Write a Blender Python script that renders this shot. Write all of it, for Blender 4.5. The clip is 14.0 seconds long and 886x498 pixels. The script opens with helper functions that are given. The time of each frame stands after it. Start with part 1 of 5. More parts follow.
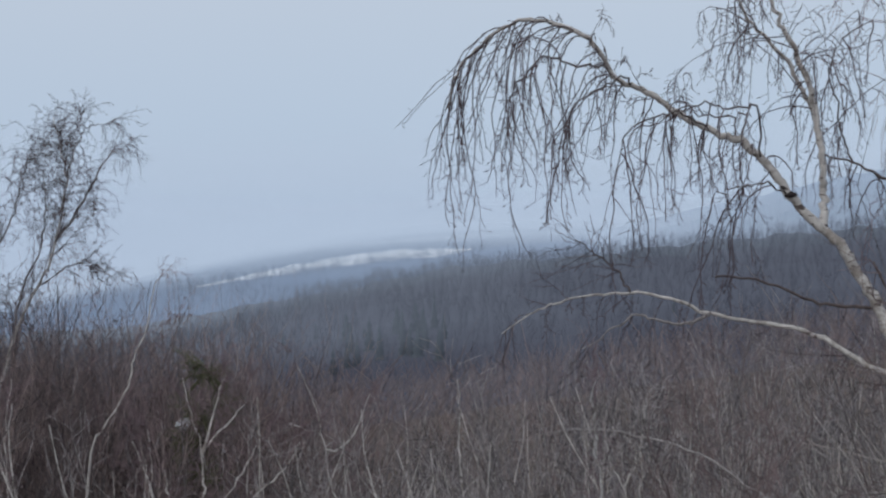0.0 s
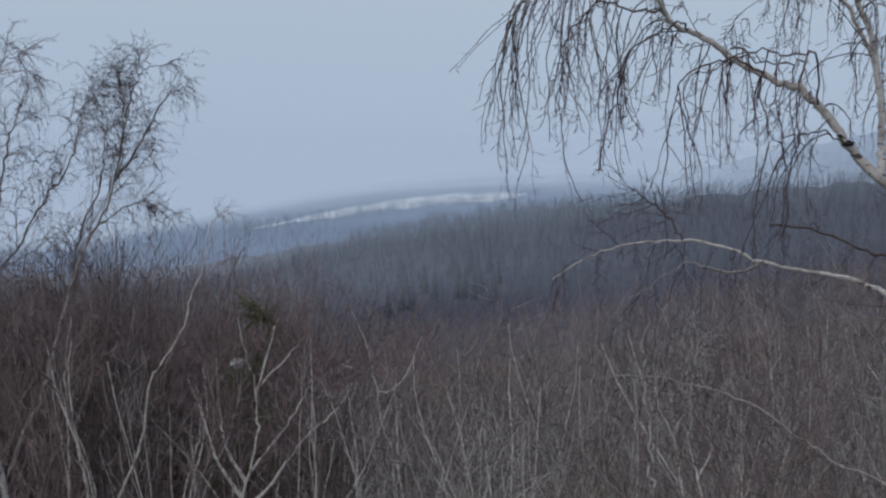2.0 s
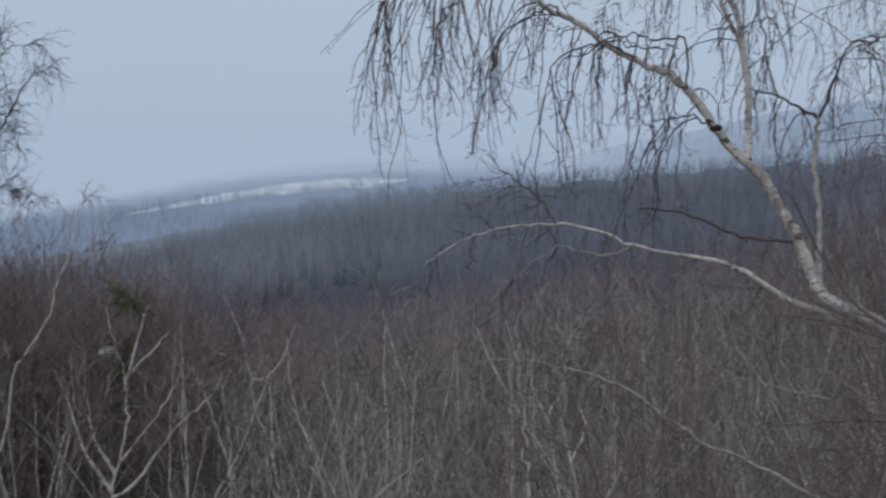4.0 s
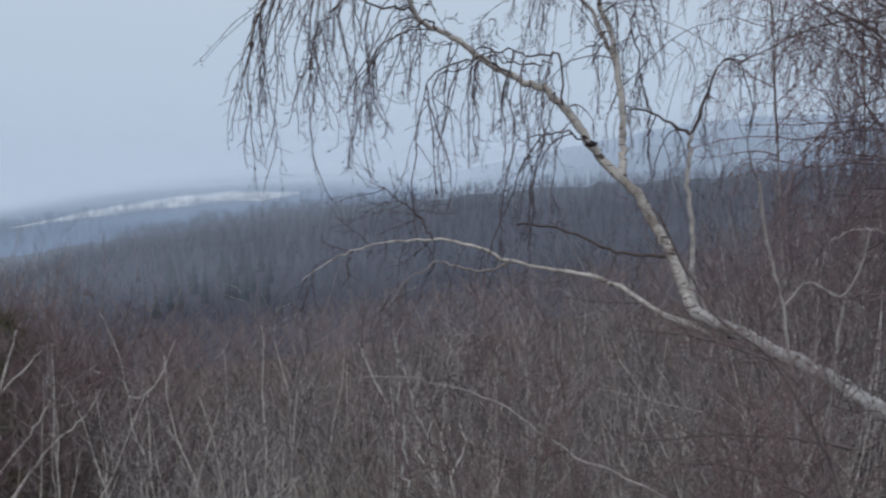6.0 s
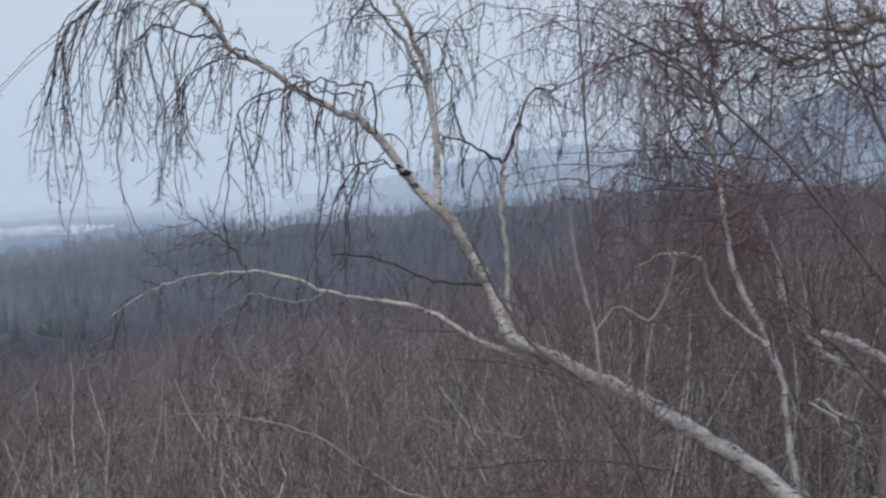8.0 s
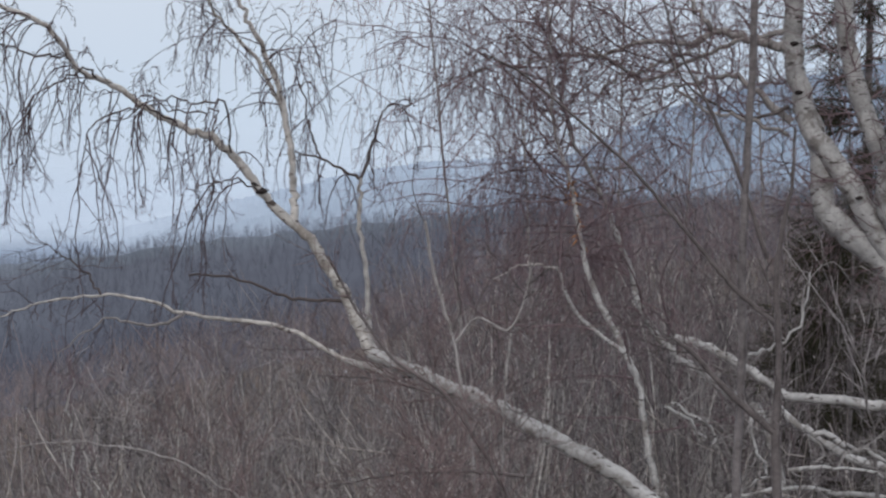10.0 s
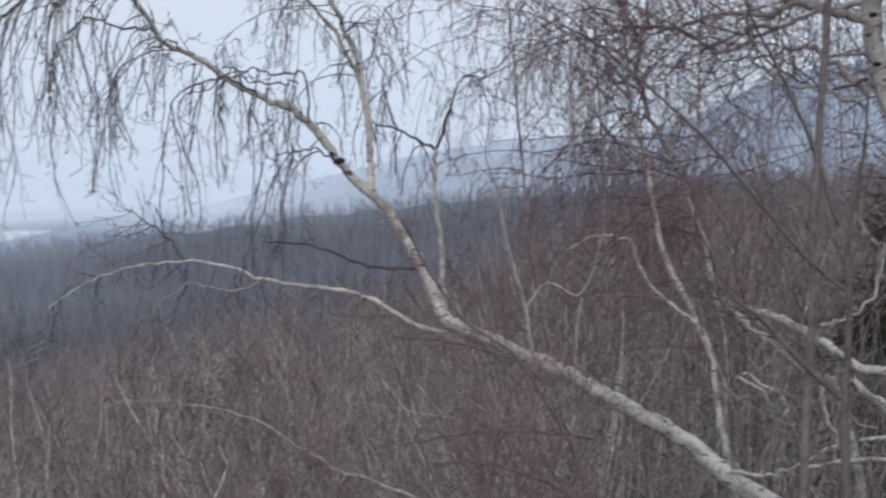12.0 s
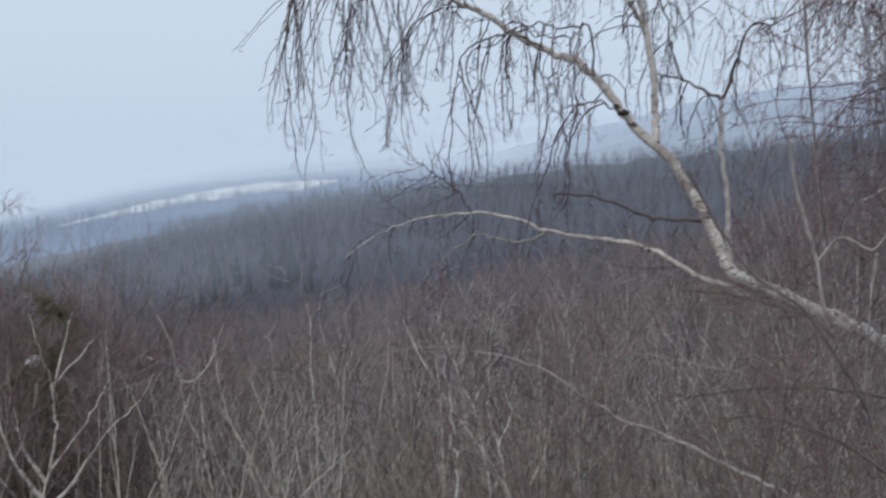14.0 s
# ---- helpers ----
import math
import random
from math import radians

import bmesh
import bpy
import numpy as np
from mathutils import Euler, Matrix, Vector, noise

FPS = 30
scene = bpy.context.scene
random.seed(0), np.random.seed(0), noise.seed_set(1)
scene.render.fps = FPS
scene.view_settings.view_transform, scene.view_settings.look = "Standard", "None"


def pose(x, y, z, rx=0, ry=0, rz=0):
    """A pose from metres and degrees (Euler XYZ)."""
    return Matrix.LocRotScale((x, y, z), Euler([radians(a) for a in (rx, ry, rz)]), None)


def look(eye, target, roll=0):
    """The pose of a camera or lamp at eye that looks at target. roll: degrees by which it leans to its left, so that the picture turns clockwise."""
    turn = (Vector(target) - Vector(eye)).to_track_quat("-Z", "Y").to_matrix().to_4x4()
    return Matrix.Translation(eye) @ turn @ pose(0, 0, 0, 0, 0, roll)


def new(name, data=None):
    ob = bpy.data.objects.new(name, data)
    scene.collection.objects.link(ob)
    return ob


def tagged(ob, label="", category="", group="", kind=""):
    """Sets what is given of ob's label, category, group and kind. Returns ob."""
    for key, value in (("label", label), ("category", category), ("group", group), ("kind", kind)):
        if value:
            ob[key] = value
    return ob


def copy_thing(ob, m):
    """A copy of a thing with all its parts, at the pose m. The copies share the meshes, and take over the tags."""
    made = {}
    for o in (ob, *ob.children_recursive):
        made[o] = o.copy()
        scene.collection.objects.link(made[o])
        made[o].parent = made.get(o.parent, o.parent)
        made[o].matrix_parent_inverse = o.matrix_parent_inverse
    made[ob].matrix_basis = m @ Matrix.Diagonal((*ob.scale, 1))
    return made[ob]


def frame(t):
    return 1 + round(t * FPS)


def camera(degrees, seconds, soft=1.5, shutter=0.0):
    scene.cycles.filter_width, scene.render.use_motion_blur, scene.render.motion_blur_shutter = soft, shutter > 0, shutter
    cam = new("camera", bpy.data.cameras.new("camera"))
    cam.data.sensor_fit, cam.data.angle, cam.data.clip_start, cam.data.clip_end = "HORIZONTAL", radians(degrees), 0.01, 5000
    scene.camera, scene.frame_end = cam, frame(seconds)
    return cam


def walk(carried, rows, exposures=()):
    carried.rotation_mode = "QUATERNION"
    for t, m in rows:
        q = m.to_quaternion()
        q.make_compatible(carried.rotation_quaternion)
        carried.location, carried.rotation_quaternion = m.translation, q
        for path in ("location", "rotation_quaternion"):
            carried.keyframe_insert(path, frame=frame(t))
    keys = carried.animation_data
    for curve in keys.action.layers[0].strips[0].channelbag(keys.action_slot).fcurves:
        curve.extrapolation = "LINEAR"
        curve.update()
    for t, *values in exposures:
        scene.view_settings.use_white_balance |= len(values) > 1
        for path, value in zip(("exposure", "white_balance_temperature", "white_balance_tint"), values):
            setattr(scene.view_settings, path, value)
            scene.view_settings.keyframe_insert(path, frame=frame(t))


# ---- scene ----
cam = camera(38.4, 14.0, soft=2.35, shutter=0.55)
PATH = [
    (0.0, (-0.183, 0.383, 1.602), (-3.248, 9.893, 1.201), -0.79),
    (0.5, (-0.132, 0.401, 1.638), (-3.435, 9.829, 1.196), -0.15),
    (1.0, (-0.149, 0.392, 1.616), (-3.727, 9.702, 0.891), -0.40),
    (1.5, (-0.179, 0.376, 1.589), (-3.764, 9.675, 0.759), -0.38),
    (2.0, (-0.151, 0.365, 1.606), (-3.623, 9.706, 0.771), -0.16),
    (2.5, (-0.110, 0.370, 1.624), (-3.553, 9.720, 0.776), -0.00),
    (3.0, (-0.092, 0.396, 1.642), (-3.358, 9.807, 0.762), 0.17),
    (3.5, (-0.132, 0.429, 1.611), (-3.195, 9.893, 0.591), -0.30),
    (4.0, (-0.139, 0.463, 1.588), (-2.706, 10.082, 0.641), 0.12),
    (4.2, (-0.125, 0.474, 1.588), (-2.572, 10.126, 0.668), 0.27),
    (6.3, (-0.048, 0.565, 1.598), (-1.576, 10.413, 0.772), 0.25),
    (6.5, (-0.049, 0.573, 1.596), (-1.395, 10.448, 0.778), 0.09),
    (7.0, (-0.040, 0.594, 1.593), (-1.022, 10.516, 0.823), -0.14),
    (7.5, (-0.030, 0.619, 1.599), (-0.675, 10.571, 0.875), -0.27),
    (8.0, (-0.019, 0.613, 1.599), (-0.389, 10.587, 0.994), -0.04),
    (8.5, (-0.012, 0.613, 1.601), (-0.061, 10.596, 1.027), -0.31),
    (9.0, (-0.022, 0.627, 1.602), (0.413, 10.605, 1.090), -0.80),
    (9.2, (-0.020, 0.626, 1.601), (0.477, 10.602, 1.130), -0.95),
    (11.3, (0.032, 0.519, 1.539), (1.000, 10.458, 1.014), -1.40),
    (11.5, (0.031, 0.504, 1.533), (0.764, 10.462, 0.968), -1.34),
    (12.0, (0.022, 0.470, 1.525), (0.118, 10.450, 0.899), -1.11),
    (12.5, (0.007, 0.441, 1.528), (-0.438, 10.409, 0.869), -1.75),
    (13.0, (-0.005, 0.417, 1.533), (-1.167, 10.326, 0.855), -1.89),
    (13.5, (-0.012, 0.390, 1.542), (-1.709, 10.218, 0.818), -2.22),
    (14.0, (-0.010, 0.377, 1.551), (-2.078, 10.112, 0.582), -1.88),
]
EXPOSURES = [
    (0.0, 0.03, 6550, 10), (1.5, -0.13, 6450, 10), (3.0, -0.18, 6470, 10), (4.2, -0.10, 6500, 10), (6.5, 0.09, 6600, 10),
    (8.0, 0.20, 6700, 11), (9.0, 0.21, 6780, 11), (11.5, 0.42, 6880, 12), (13.0, 0.40, 6820, 11), (14.0, 0.30, 6750, 10),
]
walk(cam, [(t, look(eye, target, roll)) for t, eye, target, roll in PATH], EXPOSURES)

# ---------------------------------------------------------------- light: an overcast winter day
HAZE = (0.455, 0.565, 0.735)
world = bpy.data.worlds.new("world")
scene.world = world
world.use_nodes = True
wt = world.node_tree
wt.nodes.clear()
sky = wt.nodes.new("ShaderNodeTexSky")
sky.sky_type, sky.sun_disc = "NISHITA", False
sky.sun_elevation, sky.sun_rotation = radians(14), radians(200)
sky_bg = wt.nodes.new("ShaderNodeBackground")
sky_bg.inputs["Strength"].default_value = 0.05
wt.links.new(sky.outputs["Color"], sky_bg.inputs["Color"])
geo = wt.nodes.new("ShaderNodeTexCoord")
sep = wt.nodes.new("ShaderNodeSeparateXYZ")
wt.links.new(geo.outputs["Generated"], sep.inputs["Vector"])
cloud = wt.nodes.new("ShaderNodeValToRGB")
cloud.color_ramp.elements[0].position, cloud.color_ramp.elements[0].color = 0.0, (*HAZE, 1)
cloud.color_ramp.elements[1].position, cloud.color_ramp.elements[1].color = 0.30, (0.60, 0.655, 0.74, 1)
cloud.color_ramp.elements.new(0.06).color = (0.475, 0.585, 0.745, 1)
wt.links.new(sep.outputs["Z"], cloud.inputs["Fac"])
cloud_bg = wt.nodes.new("ShaderNodeBackground")
wt.links.new(cloud.outputs["Color"], cloud_bg.inputs["Color"])
both = wt.nodes.new("ShaderNodeMixShader")
both.inputs["Fac"].default_value = 0.9
wt.links.new(sky_bg.outputs[0], both.inputs[1])
wt.links.new(cloud_bg.outputs[0], both.inputs[2])
out = wt.nodes.new("ShaderNodeOutputWorld")
wt.links.new(both.outputs[0], out.inputs["Surface"])

sun_data = bpy.data.lights.new("sun", "SUN")
sun_data.energy, sun_data.angle, sun_data.color = 0.75, radians(40), (1.0, 0.97, 0.92)
sun = new("sun", sun_data)
sun.matrix_world = pose(0, -20, 40, 50, 0, -20)

# ---------------------------------------------------------------- materials
def material(name, low, high, scale=8.0, stretch=(1, 1, 1), rough=0.85, bump=0.3, per_object=0.0, per_twig=0.0, fine=60.0):
    """Two tones mixed by a coarse and a fine noise, with a relief; tones drift by object and by twig."""
    m = bpy.data.materials.new(name)
    m.use_nodes = True
    nt = m.node_tree
    b = nt.nodes["Principled BSDF"]
    b.inputs["Roughness"].default_value = rough
    b.inputs["Specular IOR Level"].default_value = 0.2
    tc = nt.nodes.new("ShaderNodeTexCoord")
    mp = nt.nodes.new("ShaderNodeMapping")
    mp.inputs["Scale"].default_value = stretch
    nt.links.new(tc.outputs["Object"], mp.inputs["Vector"])
    n1 = nt.nodes.new("ShaderNodeTexNoise")
    n1.inputs["Scale"].default_value, n1.inputs["Detail"].default_value = scale, 3
    n2 = nt.nodes.new("ShaderNodeTexNoise")
    n2.inputs["Scale"].default_value, n2.inputs["Detail"].default_value = fine, 2
    for n in (n1, n2):
        nt.links.new(mp.outputs["Vector"], n.inputs["Vector"])
    add = nt.nodes.new("ShaderNodeMath")
    add.operation = "MULTIPLY_ADD"
    nt.links.new(n2.outputs["Fac"], add.inputs[0])
    add.inputs[1].default_value = 0.6
    nt.links.new(n1.outputs["Fac"], add.inputs[2])
    fac = add.outputs[0]
    for amount, node, socket in ((per_object, "ShaderNodeObjectInfo", "Random"), (per_twig, "ShaderNodeNewGeometry", "Random Per Island")):
        if amount:
            info = nt.nodes.new(node)
            more = nt.nodes.new("ShaderNodeMath")
            more.operation = "MULTIPLY_ADD"
            nt.links.new(info.outputs[socket], more.inputs[0])
            more.inputs[1].default_value = amount
            nt.links.new(fac, more.inputs[2])
            shift = nt.nodes.new("ShaderNodeMath")
            shift.operation = "SUBTRACT"
            nt.links.new(more.outputs[0], shift.inputs[0])
            shift.inputs[1].default_value = amount / 2
            fac = shift.outputs[0]
    ramp = nt.nodes.new("ShaderNodeValToRGB")
    ramp.color_ramp.elements[0].position, ramp.color_ramp.elements[0].color = 0.45, (*low, 1)
    ramp.color_ramp.elements[1].position, ramp.color_ramp.elements[1].color = 1.0, (*high, 1)
    nt.links.new(fac, ramp.inputs["Fac"])
    nt.links.new(ramp.outputs["Color"], b.inputs["Base Color"])
    if bump:
        bp = nt.nodes.new("ShaderNodeBump")
        bp.inputs["Strength"].default_value, bp.inputs["Distance"].default_value = bump, 0.02
        nt.links.new(add.outputs[0], bp.inputs["Height"])
        nt.links.new(bp.outputs["Normal"], b.inputs["Normal"])
    return m


def birch_bark(name, white, dark, marks=0.60):
    """Papery white bark with short dark lenticels lying across the stem and grey patches."""
    m = material(name, tuple(v * 0.5 for v in white), white, 7.0, (1, 1, 1), 0.7, 0.25, per_object=0.15, fine=40)
    nt = m.node_tree
    b = nt.nodes["Principled BSDF"]
    base = b.inputs["Base Color"].links[0].from_socket
    tc = nt.nodes.new("ShaderNodeTexCoord")
    mp = nt.nodes.new("ShaderNodeMapping")
    mp.inputs["Scale"].default_value = (13, 13, 38)
    nt.links.new(tc.outputs["Object"], mp.inputs["Vector"])
    n = nt.nodes.new("ShaderNodeTexNoise")
    n.inputs["Scale"].default_value, n.inputs["Detail"].default_value = 1.0, 4
    nt.links.new(mp.outputs["Vector"], n.inputs["Vector"])
    r = nt.nodes.new("ShaderNodeValToRGB")
    r.color_ramp.elements[0].position, r.color_ramp.elements[1].position = marks, marks + 0.05
    nt.links.new(n.outputs["Fac"], r.inputs["Fac"])
    patch = nt.nodes.new("ShaderNodeTexNoise")
    patch.inputs["Scale"].default_value, patch.inputs["Detail"].default_value = 8.0, 6
    patch.inputs["Roughness"].default_value = 0.7
    nt.links.new(tc.outputs["Object"], patch.inputs["Vector"])
    r2 = nt.nodes.new("ShaderNodeValToRGB")
    r2.color_ramp.elements[0].position, r2.color_ramp.elements[1].position = 0.51, 0.60
    r2.color_ramp.elements[1].color = (0.8, 0.8, 0.8, 1)
    nt.links.new(patch.outputs["Fac"], r2.inputs["Fac"])
    for mask, tone in ((r2, (white[0] * 0.36, white[1] * 0.33, white[2] * 0.31)), (r, dark)):
        mix = nt.nodes.new("ShaderNodeMix")
        mix.data_type = "RGBA"
        nt.links.new(mask.outputs["Color"], mix.inputs[0])
        nt.links.new(base, mix.inputs[6])
        mix.inputs[7].default_value = (*tone, 1)
        base = mix.outputs[2]
    nt.links.new(base, b.inputs["Base Color"])
    return m


M_BIRCH = birch_bark("birch_bark", (0.53, 0.52, 0.52), (0.08, 0.068, 0.064), 0.615)
M_LIMB = birch_bark("young_birch_bark", (0.64, 0.61, 0.585), (0.09, 0.072, 0.068), 0.60)
M_PALE = birch_bark("pale_birch_bark", (0.68, 0.645, 0.62), (0.13, 0.11, 0.10), 0.64)
M_BRANCH = material("pale_branch_bark", (0.227, 0.212, 0.206), (0.521, 0.501, 0.490), 14, rough=0.8)
M_TWIG = material("purple_birch_twig", (0.048, 0.032, 0.037), (0.105, 0.076, 0.084), 20, rough=0.6, bump=0, per_twig=0.2)
M_DARK = material("dark_branch_bark", (0.045, 0.036, 0.036), (0.13, 0.105, 0.10), 16, rough=0.8)
M_ALDER = material("alder_bark", (0.077, 0.066, 0.068), (0.229, 0.207, 0.211), 14, rough=0.85)
M_NEARBARK = material("damp_alder_bark", (0.072, 0.062, 0.062), (0.169, 0.147, 0.148), 10, rough=0.9)
M_LTWIG = material("soft_purple_twig", (0.112, 0.076, 0.086), (0.261, 0.189, 0.204), 12, rough=0.7, bump=0, per_twig=0.3)
M_REDFINE = material("crimson_brown_twig", (0.125, 0.092, 0.094), (0.26, 0.195, 0.195), 12, rough=0.7, bump=0, per_twig=0.3)
M_DARKTWIG = material("dark_brown_twig", (0.080, 0.061, 0.059), (0.366, 0.289, 0.277), 10, rough=0.75, bump=0, per_twig=0.45)
M_TALL = material("brown_purple_twig", (0.061, 0.050, 0.056), (0.292, 0.251, 0.260), 8, rough=0.75, bump=0, per_twig=0.5)
M_CROOKED = material("crooked_pale_twig", (0.174, 0.149, 0.143), (0.649, 0.585, 0.553), 10, rough=0.8, bump=0, per_twig=0.5)
M_MIDBARK = material("dull_grey_bark", (0.156, 0.141, 0.138), (0.385, 0.361, 0.358), 14, rough=0.85)
M_KNOT = material("black_knot_bark", (0.012, 0.010, 0.010), (0.05, 0.04, 0.04), 30, rough=0.9)
M_GREY = material("grey_sapling_bark", (0.162, 0.149, 0.146), (0.672, 0.624, 0.600), 9, rough=0.85, per_object=0.25)
M_GREYTWIG = material("grey_brown_twig", (0.045, 0.039, 0.041), (0.436, 0.402, 0.408), 12, rough=0.8, bump=0, per_object=0.3, per_twig=0.6)
M_REDTWIG = material("red_brown_twig", (0.065, 0.058, 0.063), (0.293, 0.275, 0.294), 10, rough=0.7, bump=0, per_object=0.2, per_twig=0.35)
M_TAN = material("tan_twig", (0.097, 0.085, 0.068), (0.534, 0.475, 0.401), 9, rough=0.8, bump=0, per_twig=0.5)
M_NEEDLE = material("spruce_needles", (0.022, 0.022, 0.014), (0.072, 0.066, 0.041), 5, rough=0.7, bump=0, per_twig=0.3)
M_PINE = material("pine_needles", (0.055, 0.057, 0.034), (0.19, 0.19, 0.12), 6, rough=0.7, bump=0, per_twig=0.4)
M_LEAF = material("dry_orange_leaf", (0.22, 0.09, 0.04), (0.42, 0.20, 0.09), 20, rough=0.7, bump=0, per_twig=0.3)
# Wood colours with the blue of distance haze mixed in, stronger farther off.
M_WOODS = material("haze_tinted_woods", (0.062, 0.065, 0.091), (0.118, 0.120, 0.157), 0.02, rough=1.0, bump=0, per_twig=0.3, fine=0.2)
M_WOODS_CREST = material("haze_tinted_crest_woods", (0.080, 0.090, 0.125), (0.139, 0.149, 0.200), 0.02, rough=1.0, bump=0, per_twig=0.3, fine=0.2)
M_WOODS_DARK = material("haze_tinted_spruces", (0.062, 0.076, 0.091), (0.095, 0.110, 0.128), 0.02, rough=1.0, bump=0, per_twig=0.3, fine=0.2)
M_WOODS_FAR = material("haze_tinted_far_woods", (0.105, 0.152, 0.234), (0.153, 0.213, 0.317), 0.01, rough=1.0, bump=0, per_twig=0.3, fine=0.1)
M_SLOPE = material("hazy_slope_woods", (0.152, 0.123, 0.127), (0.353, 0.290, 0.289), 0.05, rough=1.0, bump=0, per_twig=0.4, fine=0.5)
M_ICE = material("snowy_river_ice", (0.60, 0.675, 0.765), (0.72, 0.785, 0.865), 0.01, (1, 1, 1), 0.8, 0, fine=0.06)
M_SNOW = material("old_snow", (0.36, 0.38, 0.41), (0.60, 0.63, 0.67), 9, rough=0.6, bump=0.4)


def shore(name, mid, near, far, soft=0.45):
    """A strip whose middle passes softly into its near and its far shore, haze painted into the colour."""
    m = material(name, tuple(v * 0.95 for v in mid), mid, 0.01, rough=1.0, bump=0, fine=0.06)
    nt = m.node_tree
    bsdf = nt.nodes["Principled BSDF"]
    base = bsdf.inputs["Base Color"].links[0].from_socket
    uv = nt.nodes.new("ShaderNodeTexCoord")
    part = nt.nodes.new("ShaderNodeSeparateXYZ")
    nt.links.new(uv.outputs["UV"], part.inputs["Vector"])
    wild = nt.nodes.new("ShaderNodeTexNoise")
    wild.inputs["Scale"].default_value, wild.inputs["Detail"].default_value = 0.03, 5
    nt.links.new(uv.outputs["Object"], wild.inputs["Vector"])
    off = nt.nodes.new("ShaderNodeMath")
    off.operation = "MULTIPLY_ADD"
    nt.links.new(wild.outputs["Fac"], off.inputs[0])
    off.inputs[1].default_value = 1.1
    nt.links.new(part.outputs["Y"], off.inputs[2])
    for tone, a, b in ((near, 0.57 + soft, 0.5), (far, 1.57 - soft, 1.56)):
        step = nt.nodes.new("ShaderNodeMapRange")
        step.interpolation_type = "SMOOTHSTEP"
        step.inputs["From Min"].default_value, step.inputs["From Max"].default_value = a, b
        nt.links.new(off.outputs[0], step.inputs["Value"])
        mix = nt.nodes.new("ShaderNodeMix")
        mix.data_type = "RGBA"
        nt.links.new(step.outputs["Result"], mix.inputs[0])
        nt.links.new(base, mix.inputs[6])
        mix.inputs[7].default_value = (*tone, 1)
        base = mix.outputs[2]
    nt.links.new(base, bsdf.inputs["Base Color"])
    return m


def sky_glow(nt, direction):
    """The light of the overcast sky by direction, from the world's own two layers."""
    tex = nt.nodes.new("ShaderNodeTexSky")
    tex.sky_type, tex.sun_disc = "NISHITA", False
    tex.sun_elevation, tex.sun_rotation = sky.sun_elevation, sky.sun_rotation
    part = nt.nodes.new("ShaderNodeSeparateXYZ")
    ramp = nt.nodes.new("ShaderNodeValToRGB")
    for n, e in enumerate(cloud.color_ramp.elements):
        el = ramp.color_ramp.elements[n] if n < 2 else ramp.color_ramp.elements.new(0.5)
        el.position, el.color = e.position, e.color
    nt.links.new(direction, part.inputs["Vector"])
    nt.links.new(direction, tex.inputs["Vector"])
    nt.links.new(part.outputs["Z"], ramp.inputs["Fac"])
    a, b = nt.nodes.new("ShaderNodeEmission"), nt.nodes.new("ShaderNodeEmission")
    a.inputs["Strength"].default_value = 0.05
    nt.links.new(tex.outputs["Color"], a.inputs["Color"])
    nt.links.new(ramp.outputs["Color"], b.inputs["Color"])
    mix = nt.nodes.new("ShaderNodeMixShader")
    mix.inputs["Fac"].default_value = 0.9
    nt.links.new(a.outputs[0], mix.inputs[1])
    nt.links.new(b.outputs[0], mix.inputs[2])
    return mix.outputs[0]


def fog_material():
    """Fog at the end of the valley, emitting sky colour to be as bright as the sky behind it."""
    m = bpy.data.materials.new("glowing_fog_bank")
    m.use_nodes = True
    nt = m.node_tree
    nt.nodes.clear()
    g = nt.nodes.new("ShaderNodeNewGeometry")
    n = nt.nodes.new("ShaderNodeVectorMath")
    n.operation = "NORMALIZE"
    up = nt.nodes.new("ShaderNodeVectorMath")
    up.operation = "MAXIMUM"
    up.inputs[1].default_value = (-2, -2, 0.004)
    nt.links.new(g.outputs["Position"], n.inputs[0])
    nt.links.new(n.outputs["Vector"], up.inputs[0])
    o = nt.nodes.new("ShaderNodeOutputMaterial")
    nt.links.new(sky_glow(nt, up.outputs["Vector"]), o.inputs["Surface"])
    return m


